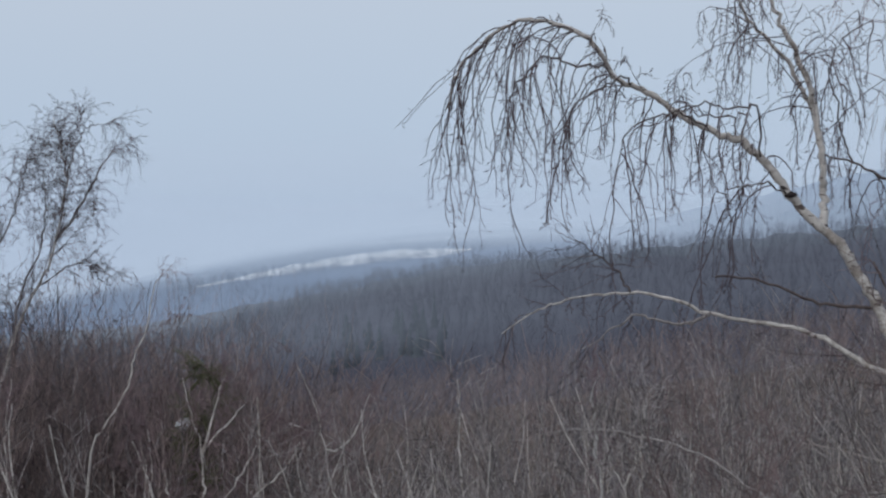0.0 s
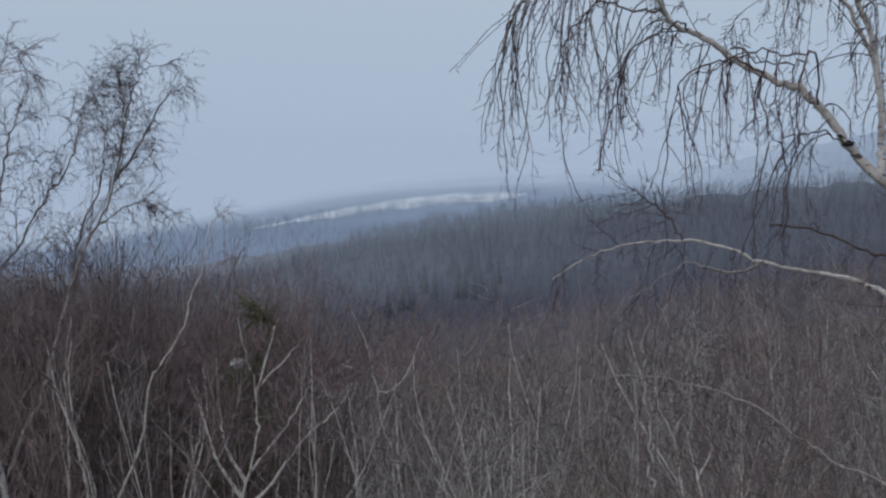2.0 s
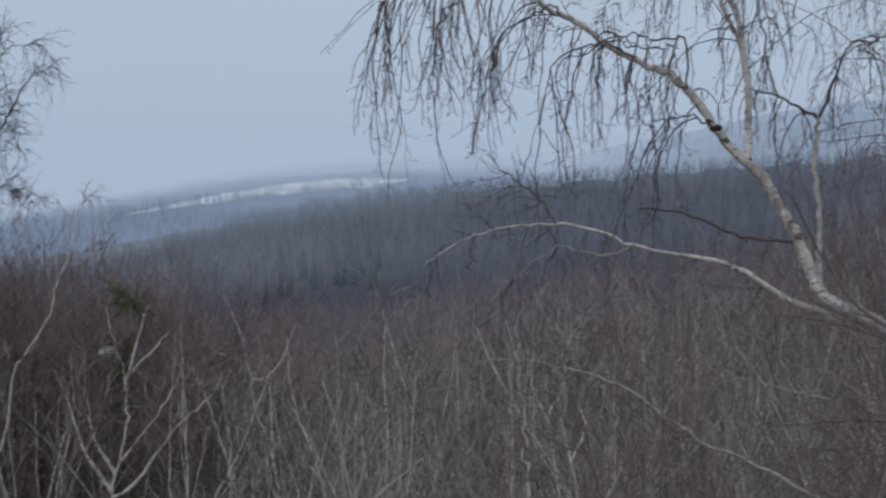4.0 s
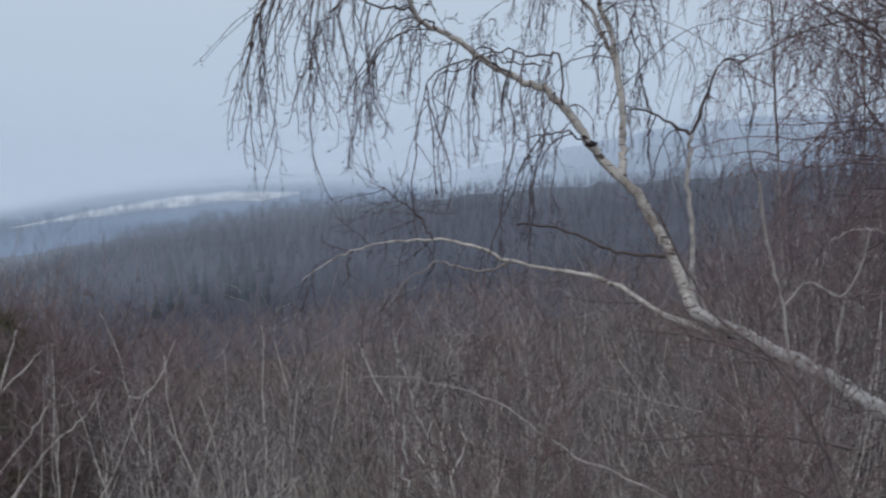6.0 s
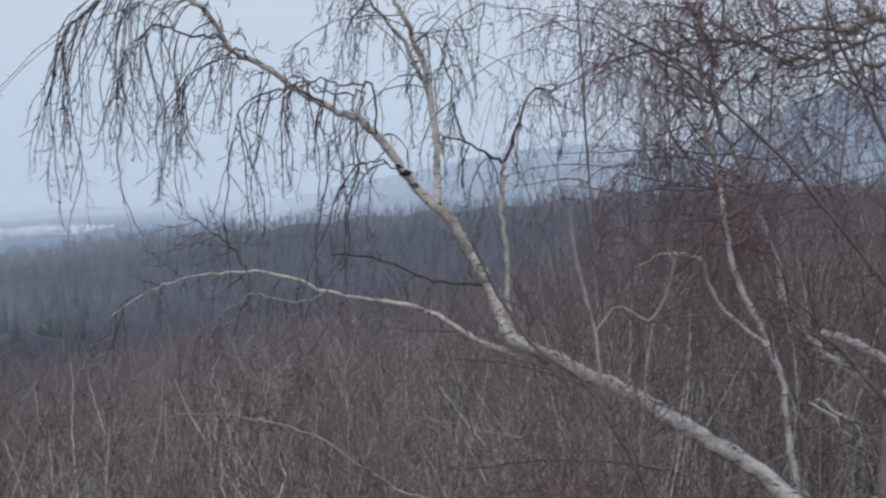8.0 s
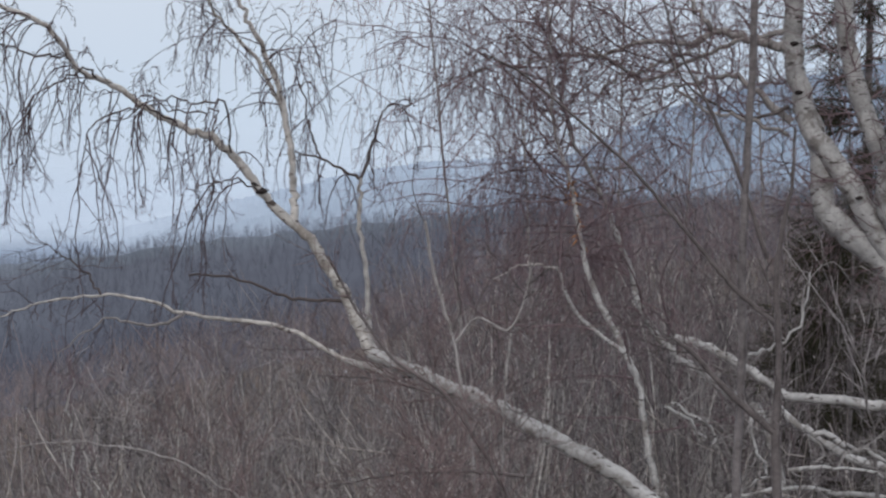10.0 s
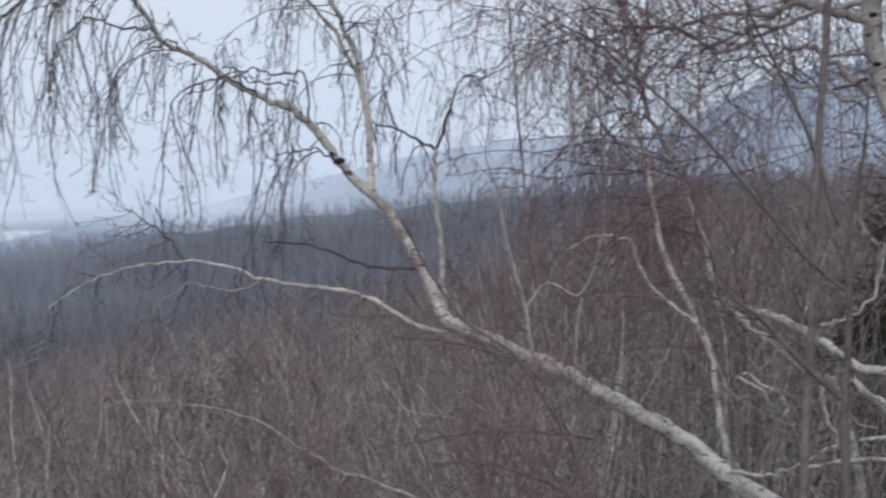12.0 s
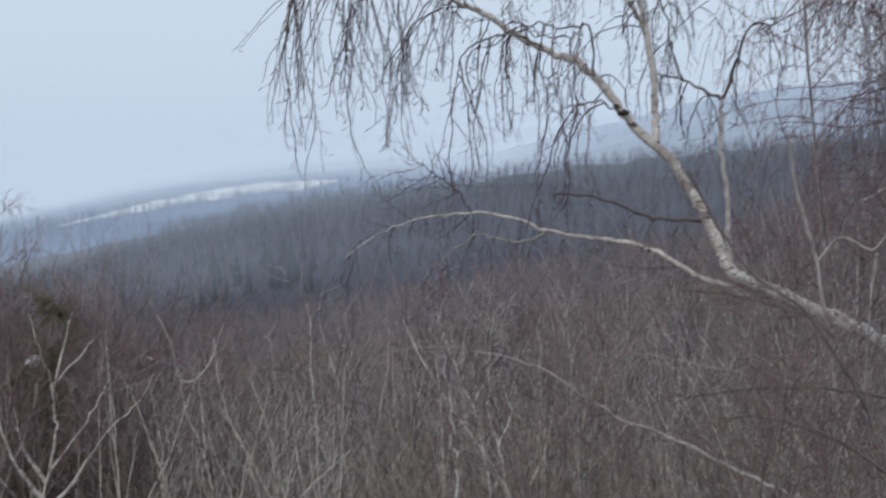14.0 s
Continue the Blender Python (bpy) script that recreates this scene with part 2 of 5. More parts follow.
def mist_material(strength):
    """A thin veil of the same emitting fog: clear at the ground, thicker higher up, a little patchy."""
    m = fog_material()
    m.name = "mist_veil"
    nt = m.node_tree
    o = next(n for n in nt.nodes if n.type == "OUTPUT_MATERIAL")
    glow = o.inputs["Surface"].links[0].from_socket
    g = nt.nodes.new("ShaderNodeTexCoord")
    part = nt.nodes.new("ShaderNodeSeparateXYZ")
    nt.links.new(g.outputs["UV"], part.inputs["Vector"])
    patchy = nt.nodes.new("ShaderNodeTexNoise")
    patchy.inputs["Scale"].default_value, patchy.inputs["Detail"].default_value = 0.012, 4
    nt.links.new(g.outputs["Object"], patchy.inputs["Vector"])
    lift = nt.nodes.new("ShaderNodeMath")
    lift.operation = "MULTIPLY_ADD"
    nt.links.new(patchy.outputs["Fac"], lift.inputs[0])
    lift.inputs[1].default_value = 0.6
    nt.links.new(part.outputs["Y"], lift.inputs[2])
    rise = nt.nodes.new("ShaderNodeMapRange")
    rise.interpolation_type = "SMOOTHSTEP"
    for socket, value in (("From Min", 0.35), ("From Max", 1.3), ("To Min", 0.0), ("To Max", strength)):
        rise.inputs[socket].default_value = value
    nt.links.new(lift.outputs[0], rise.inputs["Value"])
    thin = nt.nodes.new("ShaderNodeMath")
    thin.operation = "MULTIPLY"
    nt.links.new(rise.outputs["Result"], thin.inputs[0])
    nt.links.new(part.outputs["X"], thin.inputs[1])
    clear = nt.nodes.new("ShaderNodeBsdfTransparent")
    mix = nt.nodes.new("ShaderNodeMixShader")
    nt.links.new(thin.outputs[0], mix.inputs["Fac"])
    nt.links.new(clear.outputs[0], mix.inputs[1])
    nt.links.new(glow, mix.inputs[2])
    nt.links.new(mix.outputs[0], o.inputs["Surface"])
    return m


def ground_material():
    """Brown leaf litter with patches of old snow near by; wooded and misty farther down the valley."""
    m = material("leaf_litter", (0.05, 0.038, 0.032), (0.15, 0.12, 0.10), 2.5, rough=0.95, bump=0.6, fine=30)
    nt = m.node_tree
    b = nt.nodes["Principled BSDF"]
    base = b.inputs["Base Color"].links[0].from_socket
    tc = nt.nodes.new("ShaderNodeTexCoord")
    n = nt.nodes.new("ShaderNodeTexNoise")
    n.inputs["Scale"].default_value, n.inputs["Detail"].default_value = 0.35, 5
    nt.links.new(tc.outputs["Object"], n.inputs["Vector"])
    r = nt.nodes.new("ShaderNodeValToRGB")
    r.color_ramp.elements[0].position, r.color_ramp.elements[1].position = 0.74, 0.77
    nt.links.new(n.outputs["Fac"], r.inputs["Fac"])
    mix = nt.nodes.new("ShaderNodeMix")
    mix.data_type = "RGBA"
    nt.links.new(r.outputs["Color"], mix.inputs[0])
    nt.links.new(base, mix.inputs[6])
    mix.inputs[7].default_value = (0.62, 0.66, 0.72, 1)
    nt.links.new(mix.outputs[2], b.inputs["Base Color"])
    return m


M_GROUND = ground_material()
# Far ground: the base colours carry the haze, bluest on the valley floor.
M_VALLEY = material("haze_tinted_valley_floor", (0.116, 0.173, 0.275), (0.145, 0.211, 0.331), 0.004, rough=1.0, bump=0, fine=0.03)
M_RIDGE = material("haze_tinted_ridge_floor", (0.057, 0.059, 0.083), (0.084, 0.089, 0.118), 0.02, rough=1.0, bump=0, fine=0.2)
M_CREST = material("haze_tinted_crest_floor", (0.070, 0.080, 0.102), (0.098, 0.111, 0.138), 0.02, rough=1.0, bump=0, fine=0.2)
M_FOG = fog_material()

# ---------------------------------------------------------------- mesh tools
def unit(v):
    return v / np.maximum(np.linalg.norm(v, axis=-1, keepdims=True), 1e-9)


def tubes(groups, sides=3):
    """Vertices and quads of tapered tubes. groups: pairs of points (m, k, 3) and radii (m, k)."""
    verts, faces, at = [], [], 0
    for P, R in groups:
        P, R = np.asarray(P, float), np.asarray(R, float)
        if P.ndim == 2:
            P, R = P[None], R[None]
        if not len(P):
            continue
        m, k, _ = P.shape
        T = unit(np.gradient(P, axis=1))
        mean = unit(P[:, -1] - P[:, 0])
        ref = np.eye(3)[np.abs(mean).argmin(1)][:, None]
        U = unit(np.cross(T, ref))
        V = np.cross(T, U)
        a = np.arange(sides) * 2 * np.pi / sides
        ring = P[:, :, None] + R[:, :, None, None] * (np.cos(a)[:, None] * U[:, :, None] + np.sin(a)[:, None] * V[:, :, None])
        verts.append(ring.reshape(-1, 3))
        i = np.arange(m * k * sides).reshape(m, k, sides) + at
        j = np.roll(i, -1, axis=2)
        faces.append(np.stack([i[:, :-1], j[:, :-1], j[:, 1:], i[:, 1:]], -1).reshape(-1, 4))
        at += m * k * sides
    return np.concatenate(verts), np.concatenate(faces)


def mesh_object(name, verts, faces, mat, parent=None, label="", smooth=True):
    me = bpy.data.meshes.new(name)
    n, w = faces.shape
    me.vertices.add(len(verts))
    me.vertices.foreach_set("co", np.ascontiguousarray(verts, np.float32).ravel())
    me.loops.add(n * w)
    me.loops.foreach_set("vertex_index", faces.astype(np.int32).ravel())
    me.polygons.add(n)
    me.polygons.foreach_set("loop_start", np.arange(0, n * w, w, dtype=np.int32))
    me.update(calc_edges=True)
    me.polygons.foreach_set("use_smooth", np.full(n, smooth))
    me.materials.append(mat)
    ob = new(name, me)
    if parent:
        ob.parent = parent
        ob.matrix_parent_inverse = parent.matrix_basis.inverted()
    if label:
        tagged(ob, label)
    return ob


def tube_part(name, groups, sides, mat, parent, label=""):
    return mesh_object(name, *tubes(groups, sides), mat, parent, label)


def base_empty(name, place, label, category, group=""):
    e = new(name)
    e.empty_display_size = 0.2
    e.matrix_basis = Matrix.Translation(place)
    return tagged(e, label, category, group)


def curve(points, steps=6, jitter=0.0, rng=None):
    """A smooth line through the given points (Catmull-Rom), a little uneven."""
    p = np.array(points, float)
    p = np.vstack([2 * p[0] - p[1], p, 2 * p[-1] - p[-2]])
    t = np.linspace(0, 1, steps, endpoint=False)[:, None]
    out = []
    for a, b, c, d in zip(p, p[1:], p[2:], p[3:]):
        out.append(0.5 * (2 * b + (c - a) * t + (2 * a - 5 * b + 4 * c - d) * t**2 + (3 * b - a - 3 * c + d) * t**3))
    q = np.vstack([*out, p[-2:-1]])
    if jitter:
        q[1:-1] += rng.normal(0, jitter, q[1:-1].shape)
    return q


def taper(n, r0, r1, power=1.0):
    return r1 + (r0 - r1) * (1 - np.linspace(0, 1, n) ** power)


def grow(S, D, L, R, k, wob, up, rng, tip=0.25):
    """Shoots from starts S along D, of lengths L and base radii R, k points each, bending by up."""
    P = np.empty((len(S), k, 3))
    P[:, 0] = S
    d = unit(np.asarray(D, float))
    step = (np.asarray(L, float) / (k - 1))[:, None]
    for i in range(1, k):
        d = unit(d + rng.normal(0, wob, d.shape) + np.array([0, 0, up]))
        P[:, i] = P[:, i - 1] + d * step
    return P, np.asarray(R, float)[:, None] * np.linspace(1, tip, k)


def spawn(P, R, per, lo, hi, spread, rng, even=True):
    """Where shoots leave the given ones: starts, directions, radii and the place along the parent."""
    m, k, _ = P.shape
    who = np.repeat(np.arange(m), per)
    t = rng.uniform(lo, hi, m * per)
    if even:
        t = np.tile(np.linspace(lo, hi, per), m) + rng.uniform(-0.5, 0.5, m * per) * (hi - lo) / per
    t = t.clip(0, 0.999)
    x = t * (k - 1)
    i = x.astype(int)
    f = (x - i)[:, None]
    S = P[who, i] * (1 - f) + P[who, i + 1] * f
    T = unit(P[who, i + 1] - P[who, i])
    side = unit(np.cross(T, rng.normal(0, 1, T.shape)))
    a = (np.radians(spread) * rng.uniform(0.7, 1.25, len(t)))[:, None]
    return S, np.cos(a) * T + np.sin(a) * side, R[who, i] * (1 - f[:, 0]) + R[who, i + 1] * f[:, 0], t


def weep(S, D, L, rng, r0=0.0047, k=18, forks=2):
    """Thin shoots that arch over and hang down, some forked, with short side twigs and catkins."""
    S, L = np.asarray(S, float), np.asarray(L, float)
    P, R = grow(S, unit(np.asarray(D, float)) * (0.35, 0.7, 0.75) - (0, 0, 0.2), L, np.full(len(S), r0), k, 0.17, -0.30, rng, 0.45)
    lines, out = [((P, R), 8)], [(P, R)]
    if forks:
        s, d, r, t = spawn(P, R, forks, 0.2, 0.75, 30, rng)
        F = grow(s, d, np.repeat(L, forks) * (1.05 - t) * rng.uniform(0.4, 1.0, len(s)), r * 0.8, 11, 0.17, -0.26, rng, 0.5)
        out.append(F)
        lines.append((F, 5))
    for line, per in lines:
        s, d, r, _ = spawn(*line, per, 0.12, 0.98, 48, rng)
        T, TR = grow(s, d, rng.uniform(0.015, 0.08, len(s)), np.maximum(r * 0.6, 0.002), 3, 0.2, 0.0, rng, 0.6)
        pick = rng.random(len(T)) < 0.5
        tips, dirs = T[pick, -1], unit(T[pick, -1] - T[pick, -2])
        C = grow(tips, dirs + rng.normal(0, 0.4, dirs.shape), rng.uniform(0.015, 0.03, len(tips)), np.full(len(tips), 0.0032), 3, 0.1, -0.1, rng, 0.5)
        out += [(T, TR), C]
    return out


# ---------------------------------------------------------------- the lie of the land
def ground_z(x, y):
    """Height of the ground: a hilltop lip, a wooded slope, a far ridge and a river valley."""
    x, y = np.asarray(x, float), np.asarray(y, float)
    r, az = np.hypot(x, y), np.degrees(np.arctan2(x, y))
    a = az.clip(-60, 60)
    lift = np.interp(a, [-60, -23, -17.5, 0, 6, 12, 40], [-1, -0.3, 0.6, 3.9, 6.6, 8.8, 9.5])
    top = np.interp(r, [9, 12, 18, 30, 60, 150, 300], [-17, -13.5, -11, -9.6, -8.8, -8.2, -7.2]) + lift * np.interp(r, [6, 30, 60, 300], [0.3, 0.8, 1, 0.5])
    slope = 1.6 + r * np.tan(np.radians(top)) - np.interp(r, [12, 20, 40], [4.5, 5.5, 6.5])
    crest_el = np.interp(a, [-60, -32, -28.3, -25.8, -23.2, -20.7, -18.1, -8.2, 0, 15, 40], [-9, -7.2, -5.95, -5.05, -4.25, -3.7, -3.2, -2.3, -1.5, -0.8, -0.3])
    crest = 1.6 + 800 * np.tan(np.radians(crest_el)) + 1.2 * np.sin(a * 2.1 + 1) + 0.9 * np.sin(a * 5.3) + 0.5 * np.sin(a * 11.7)
    at12 = 1.6 + 12 * np.tan(np.radians(-13.5 + lift * 0.425)) - 4.5
    at300 = 1.6 + 300 * np.tan(np.radians(-7.2 + lift * 0.5)) - 6.5
    near = at12 * np.sin(np.clip((r - 1.2) / 10.8, 0, 1) * np.pi / 2) ** 1.2
    far = at300 + (crest - at300) * np.clip((r - 300) / 500, 0, 1) ** 1.4
    drop = -80 + (crest + 80) * np.clip(1 - (r - 820) / 380, 0, 1) ** 1.5
    z = np.where(r < 12, near, np.where(r < 300, slope, np.where(r < 820, far, drop)))
    behind = np.interp(np.abs(az), [60, 110], [0, 1])
    return z * (1 - behind) - behind * 0.02 * np.minimum(r, 2000)


def polar_sheet(name, radii, angles, height, mats, pick=None):
    r, a = np.meshgrid(radii, np.radians(angles), indexing="ij")
    x, y = r * np.sin(a), r * np.cos(a)
    v = np.stack([x, y, height(x, y)], -1).reshape(-1, 3)
    i = np.arange(r.size).reshape(r.shape)
    f = np.stack([i[:-1, :-1], i[:-1, 1:], i[1:, 1:], i[1:, :-1]], -1)[:, :, ::-1].reshape(-1, 4)
    ob = mesh_object(name, v, f, mats[0])
    for m in mats[1:]:
        ob.data.materials.append(m)
    if pick:
        ob.data.polygons.foreach_set("material_index", np.repeat([pick(q) for q in radii[:-1]], len(angles) - 1).astype(np.int32))
    return ob


radii = np.concatenate([np.linspace(0.02, 1.2, 4), np.geomspace(1.5, 4900, 130)])
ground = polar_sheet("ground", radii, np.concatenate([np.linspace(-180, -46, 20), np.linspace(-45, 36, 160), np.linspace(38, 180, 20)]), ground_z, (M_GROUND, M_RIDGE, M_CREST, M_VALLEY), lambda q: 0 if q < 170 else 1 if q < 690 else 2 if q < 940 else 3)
tagged(ground, "wooded hillside of brown leaf litter falling to a misty valley", "ground", kind="structure")

# ---------------------------------------------------------------- river, far banks and fog
def ribbon(name, a0, a1, near, far, z, mat, seed, wild=0.1, n=160):
    """A flat uneven strip over the valley floor between two banks given as distance by bearing."""
    rng = np.random.default_rng(seed)
    a = np.linspace(a0, a1, n)
    r0 = np.interp(a, *near)
    r1 = np.interp(a, *far)
    w = r1 - r0
    wig = np.convolve(rng.normal(0, 1, n + 8), np.ones(9) / 3, "valid")
    wig2 = np.convolve(rng.normal(0, 1, n + 8), np.ones(9) / 3, "valid")
    rows = [r0 + w * wild * wig, r1 + w * wild * wig2]
    v = np.concatenate([np.stack([r * np.sin(np.radians(a)), r * np.cos(np.radians(a)), np.full(n, z)], -1) for r in rows])
    i = np.arange(n - 1)
    faces = np.stack([i, i + 1, i + 1 + n, i + n], -1)[:, ::-1]
    ob = mesh_object(name, v, faces, mat)
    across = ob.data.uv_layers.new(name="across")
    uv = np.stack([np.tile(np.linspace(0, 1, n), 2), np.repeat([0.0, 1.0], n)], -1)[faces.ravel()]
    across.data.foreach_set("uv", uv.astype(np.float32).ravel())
    return ob


BEARINGS = [-44, -29.5, -28.4, -26.5, -24.25, -19.7, -18, -16.6, -8, 6]
# Bank tones with haze mixed in, palest where the bank nears the fog.
FOG_PALE, DIM, LAND = (0.42, 0.50, 0.60), (0.27, 0.345, 0.45), (0.15, 0.205, 0.30)
bank = ribbon("far_bank", -44, 6, (BEARINGS, [1150, 1230, 1250, 1380, 1560, 1900, 1950, 2050, 2700, 3300]), (BEARINGS, [1500, 1700, 1830, 2080, 2500, 3500, 4200, 4250, 4500, 4600]), -79.94, shore("haze_tinted_far_bank", DIM, LAND, FOG_PALE, 0.5), 8, 0.02)
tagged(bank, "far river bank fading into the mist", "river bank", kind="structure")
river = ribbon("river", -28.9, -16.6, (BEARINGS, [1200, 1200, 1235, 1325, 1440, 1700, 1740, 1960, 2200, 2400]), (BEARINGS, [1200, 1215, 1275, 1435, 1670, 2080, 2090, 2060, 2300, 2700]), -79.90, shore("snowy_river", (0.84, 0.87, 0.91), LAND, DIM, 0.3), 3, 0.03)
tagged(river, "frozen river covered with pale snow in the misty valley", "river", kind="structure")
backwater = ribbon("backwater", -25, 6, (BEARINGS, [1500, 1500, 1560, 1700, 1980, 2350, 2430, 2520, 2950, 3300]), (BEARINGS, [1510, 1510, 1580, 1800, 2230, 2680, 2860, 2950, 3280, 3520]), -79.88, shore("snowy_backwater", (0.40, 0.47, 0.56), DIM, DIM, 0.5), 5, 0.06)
tagged(backwater, "narrow snow-covered backwater beyond the frozen river", "river", kind="structure")


def far_range(name, r, a0, a1, els, foot, mat, seed, label, rough=0.05, n=360):
    """A far hill range as a sloping band whose skyline is uneven with treetops."""
    rng = np.random.default_rng(seed)
    a = np.linspace(a0, a1, n)
    el = np.interp(a, *els) + rng.normal(0, rough, n) + np.convolve(rng.normal(0, rough * 2, n + 14), np.ones(15) / 15, "valid")
    rows = []
    for q, part in ((r, 0.0), (r + 220, 0.5), (r + 460, 1.0), (r + 700, 0.7)):
        z = foot + (1.6 + (r + 460) * np.tan(np.radians(el)) - foot) * part
        rows.append(np.stack([q * np.sin(np.radians(a)), q * np.cos(np.radians(a)), z], -1))
    v = np.concatenate(rows)
    i = (np.arange(3)[:, None] * n + np.arange(n - 1)).ravel()
    ob = mesh_object(name, v, np.stack([i, i + 1, i + 1 + n, i + n], -1)[:, ::-1], mat, smooth=False)
    return tagged(ob, label, "backdrop", kind="structure")


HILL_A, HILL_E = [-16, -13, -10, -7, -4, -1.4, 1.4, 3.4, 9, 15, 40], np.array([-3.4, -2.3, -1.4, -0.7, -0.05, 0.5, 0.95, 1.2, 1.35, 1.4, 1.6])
# Three layers step the haze through their base colours, paler with distance.
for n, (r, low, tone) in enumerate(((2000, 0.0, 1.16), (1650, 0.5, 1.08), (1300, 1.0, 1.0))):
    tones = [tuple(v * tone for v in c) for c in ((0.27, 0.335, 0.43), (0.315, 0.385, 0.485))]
    hill_mat = material("haze_tinted_far_hill", *tones, 0.01, rough=1.0, bump=0, fine=0.05)
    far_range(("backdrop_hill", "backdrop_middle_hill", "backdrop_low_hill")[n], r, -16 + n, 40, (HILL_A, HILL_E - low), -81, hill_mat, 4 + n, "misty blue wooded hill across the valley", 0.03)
# This hill's blue is haze put into its base colour.
M_HILL_NEAR = material("haze_tinted_side_hill", (0.222, 0.290, 0.392), (0.258, 0.330, 0.436), 0.02, rough=1.0, bump=0, fine=0.1)
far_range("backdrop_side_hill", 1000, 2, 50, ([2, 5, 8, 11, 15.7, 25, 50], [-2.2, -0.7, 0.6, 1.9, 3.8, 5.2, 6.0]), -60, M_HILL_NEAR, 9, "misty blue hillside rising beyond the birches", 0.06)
snow_slope = far_range("backdrop_clearing", 1690, -4, 8, ([-4, -2.5, -0.5, 1.2, 3.6, 8], [-1.6, -0.85, -0.6, -0.35, 0.2, 0.35]), -75, M_ICE, 6, "snowy clearing on the misty far hillside", 0.06)

# Fog wall gives off the sky's colour and hides the end of the land.
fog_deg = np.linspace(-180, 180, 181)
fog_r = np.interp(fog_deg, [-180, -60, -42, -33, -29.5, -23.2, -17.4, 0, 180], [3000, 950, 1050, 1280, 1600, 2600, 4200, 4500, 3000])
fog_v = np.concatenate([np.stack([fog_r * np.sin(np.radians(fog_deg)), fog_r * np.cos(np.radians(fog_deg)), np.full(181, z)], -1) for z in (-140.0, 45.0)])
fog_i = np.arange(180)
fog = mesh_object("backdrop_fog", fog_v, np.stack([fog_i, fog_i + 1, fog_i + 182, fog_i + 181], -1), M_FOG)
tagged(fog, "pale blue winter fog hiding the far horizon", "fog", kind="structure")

# Curved emitting sheets lay pale haze over the land behind them.
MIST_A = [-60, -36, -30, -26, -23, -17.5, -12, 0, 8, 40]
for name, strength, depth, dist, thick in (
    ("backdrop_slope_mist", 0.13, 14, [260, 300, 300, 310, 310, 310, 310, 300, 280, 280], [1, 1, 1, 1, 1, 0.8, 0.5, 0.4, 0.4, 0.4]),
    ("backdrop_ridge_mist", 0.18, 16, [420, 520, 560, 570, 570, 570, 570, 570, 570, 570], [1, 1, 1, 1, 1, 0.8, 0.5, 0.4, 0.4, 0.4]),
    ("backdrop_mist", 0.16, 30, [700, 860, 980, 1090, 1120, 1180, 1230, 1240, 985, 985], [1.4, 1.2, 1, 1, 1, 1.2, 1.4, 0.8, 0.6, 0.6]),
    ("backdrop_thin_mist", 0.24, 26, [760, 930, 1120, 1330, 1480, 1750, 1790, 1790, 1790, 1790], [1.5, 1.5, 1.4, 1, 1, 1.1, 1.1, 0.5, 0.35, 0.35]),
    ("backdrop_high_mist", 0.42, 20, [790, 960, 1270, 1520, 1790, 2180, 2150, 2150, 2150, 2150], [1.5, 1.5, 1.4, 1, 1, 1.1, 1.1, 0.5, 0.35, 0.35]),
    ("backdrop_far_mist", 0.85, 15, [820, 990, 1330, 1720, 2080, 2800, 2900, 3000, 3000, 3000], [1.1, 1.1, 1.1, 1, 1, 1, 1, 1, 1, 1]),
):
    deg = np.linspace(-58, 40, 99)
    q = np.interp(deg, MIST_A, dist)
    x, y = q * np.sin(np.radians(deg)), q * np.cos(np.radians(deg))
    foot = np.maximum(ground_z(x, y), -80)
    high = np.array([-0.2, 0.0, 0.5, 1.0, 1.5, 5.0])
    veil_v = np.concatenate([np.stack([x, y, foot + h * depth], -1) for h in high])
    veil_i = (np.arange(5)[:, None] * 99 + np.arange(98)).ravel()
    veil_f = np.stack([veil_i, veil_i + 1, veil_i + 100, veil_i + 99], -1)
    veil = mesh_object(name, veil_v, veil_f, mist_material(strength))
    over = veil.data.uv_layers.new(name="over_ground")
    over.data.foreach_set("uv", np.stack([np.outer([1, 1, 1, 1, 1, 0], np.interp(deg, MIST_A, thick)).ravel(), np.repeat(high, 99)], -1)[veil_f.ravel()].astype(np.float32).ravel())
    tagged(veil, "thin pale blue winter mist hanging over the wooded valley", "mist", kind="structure")

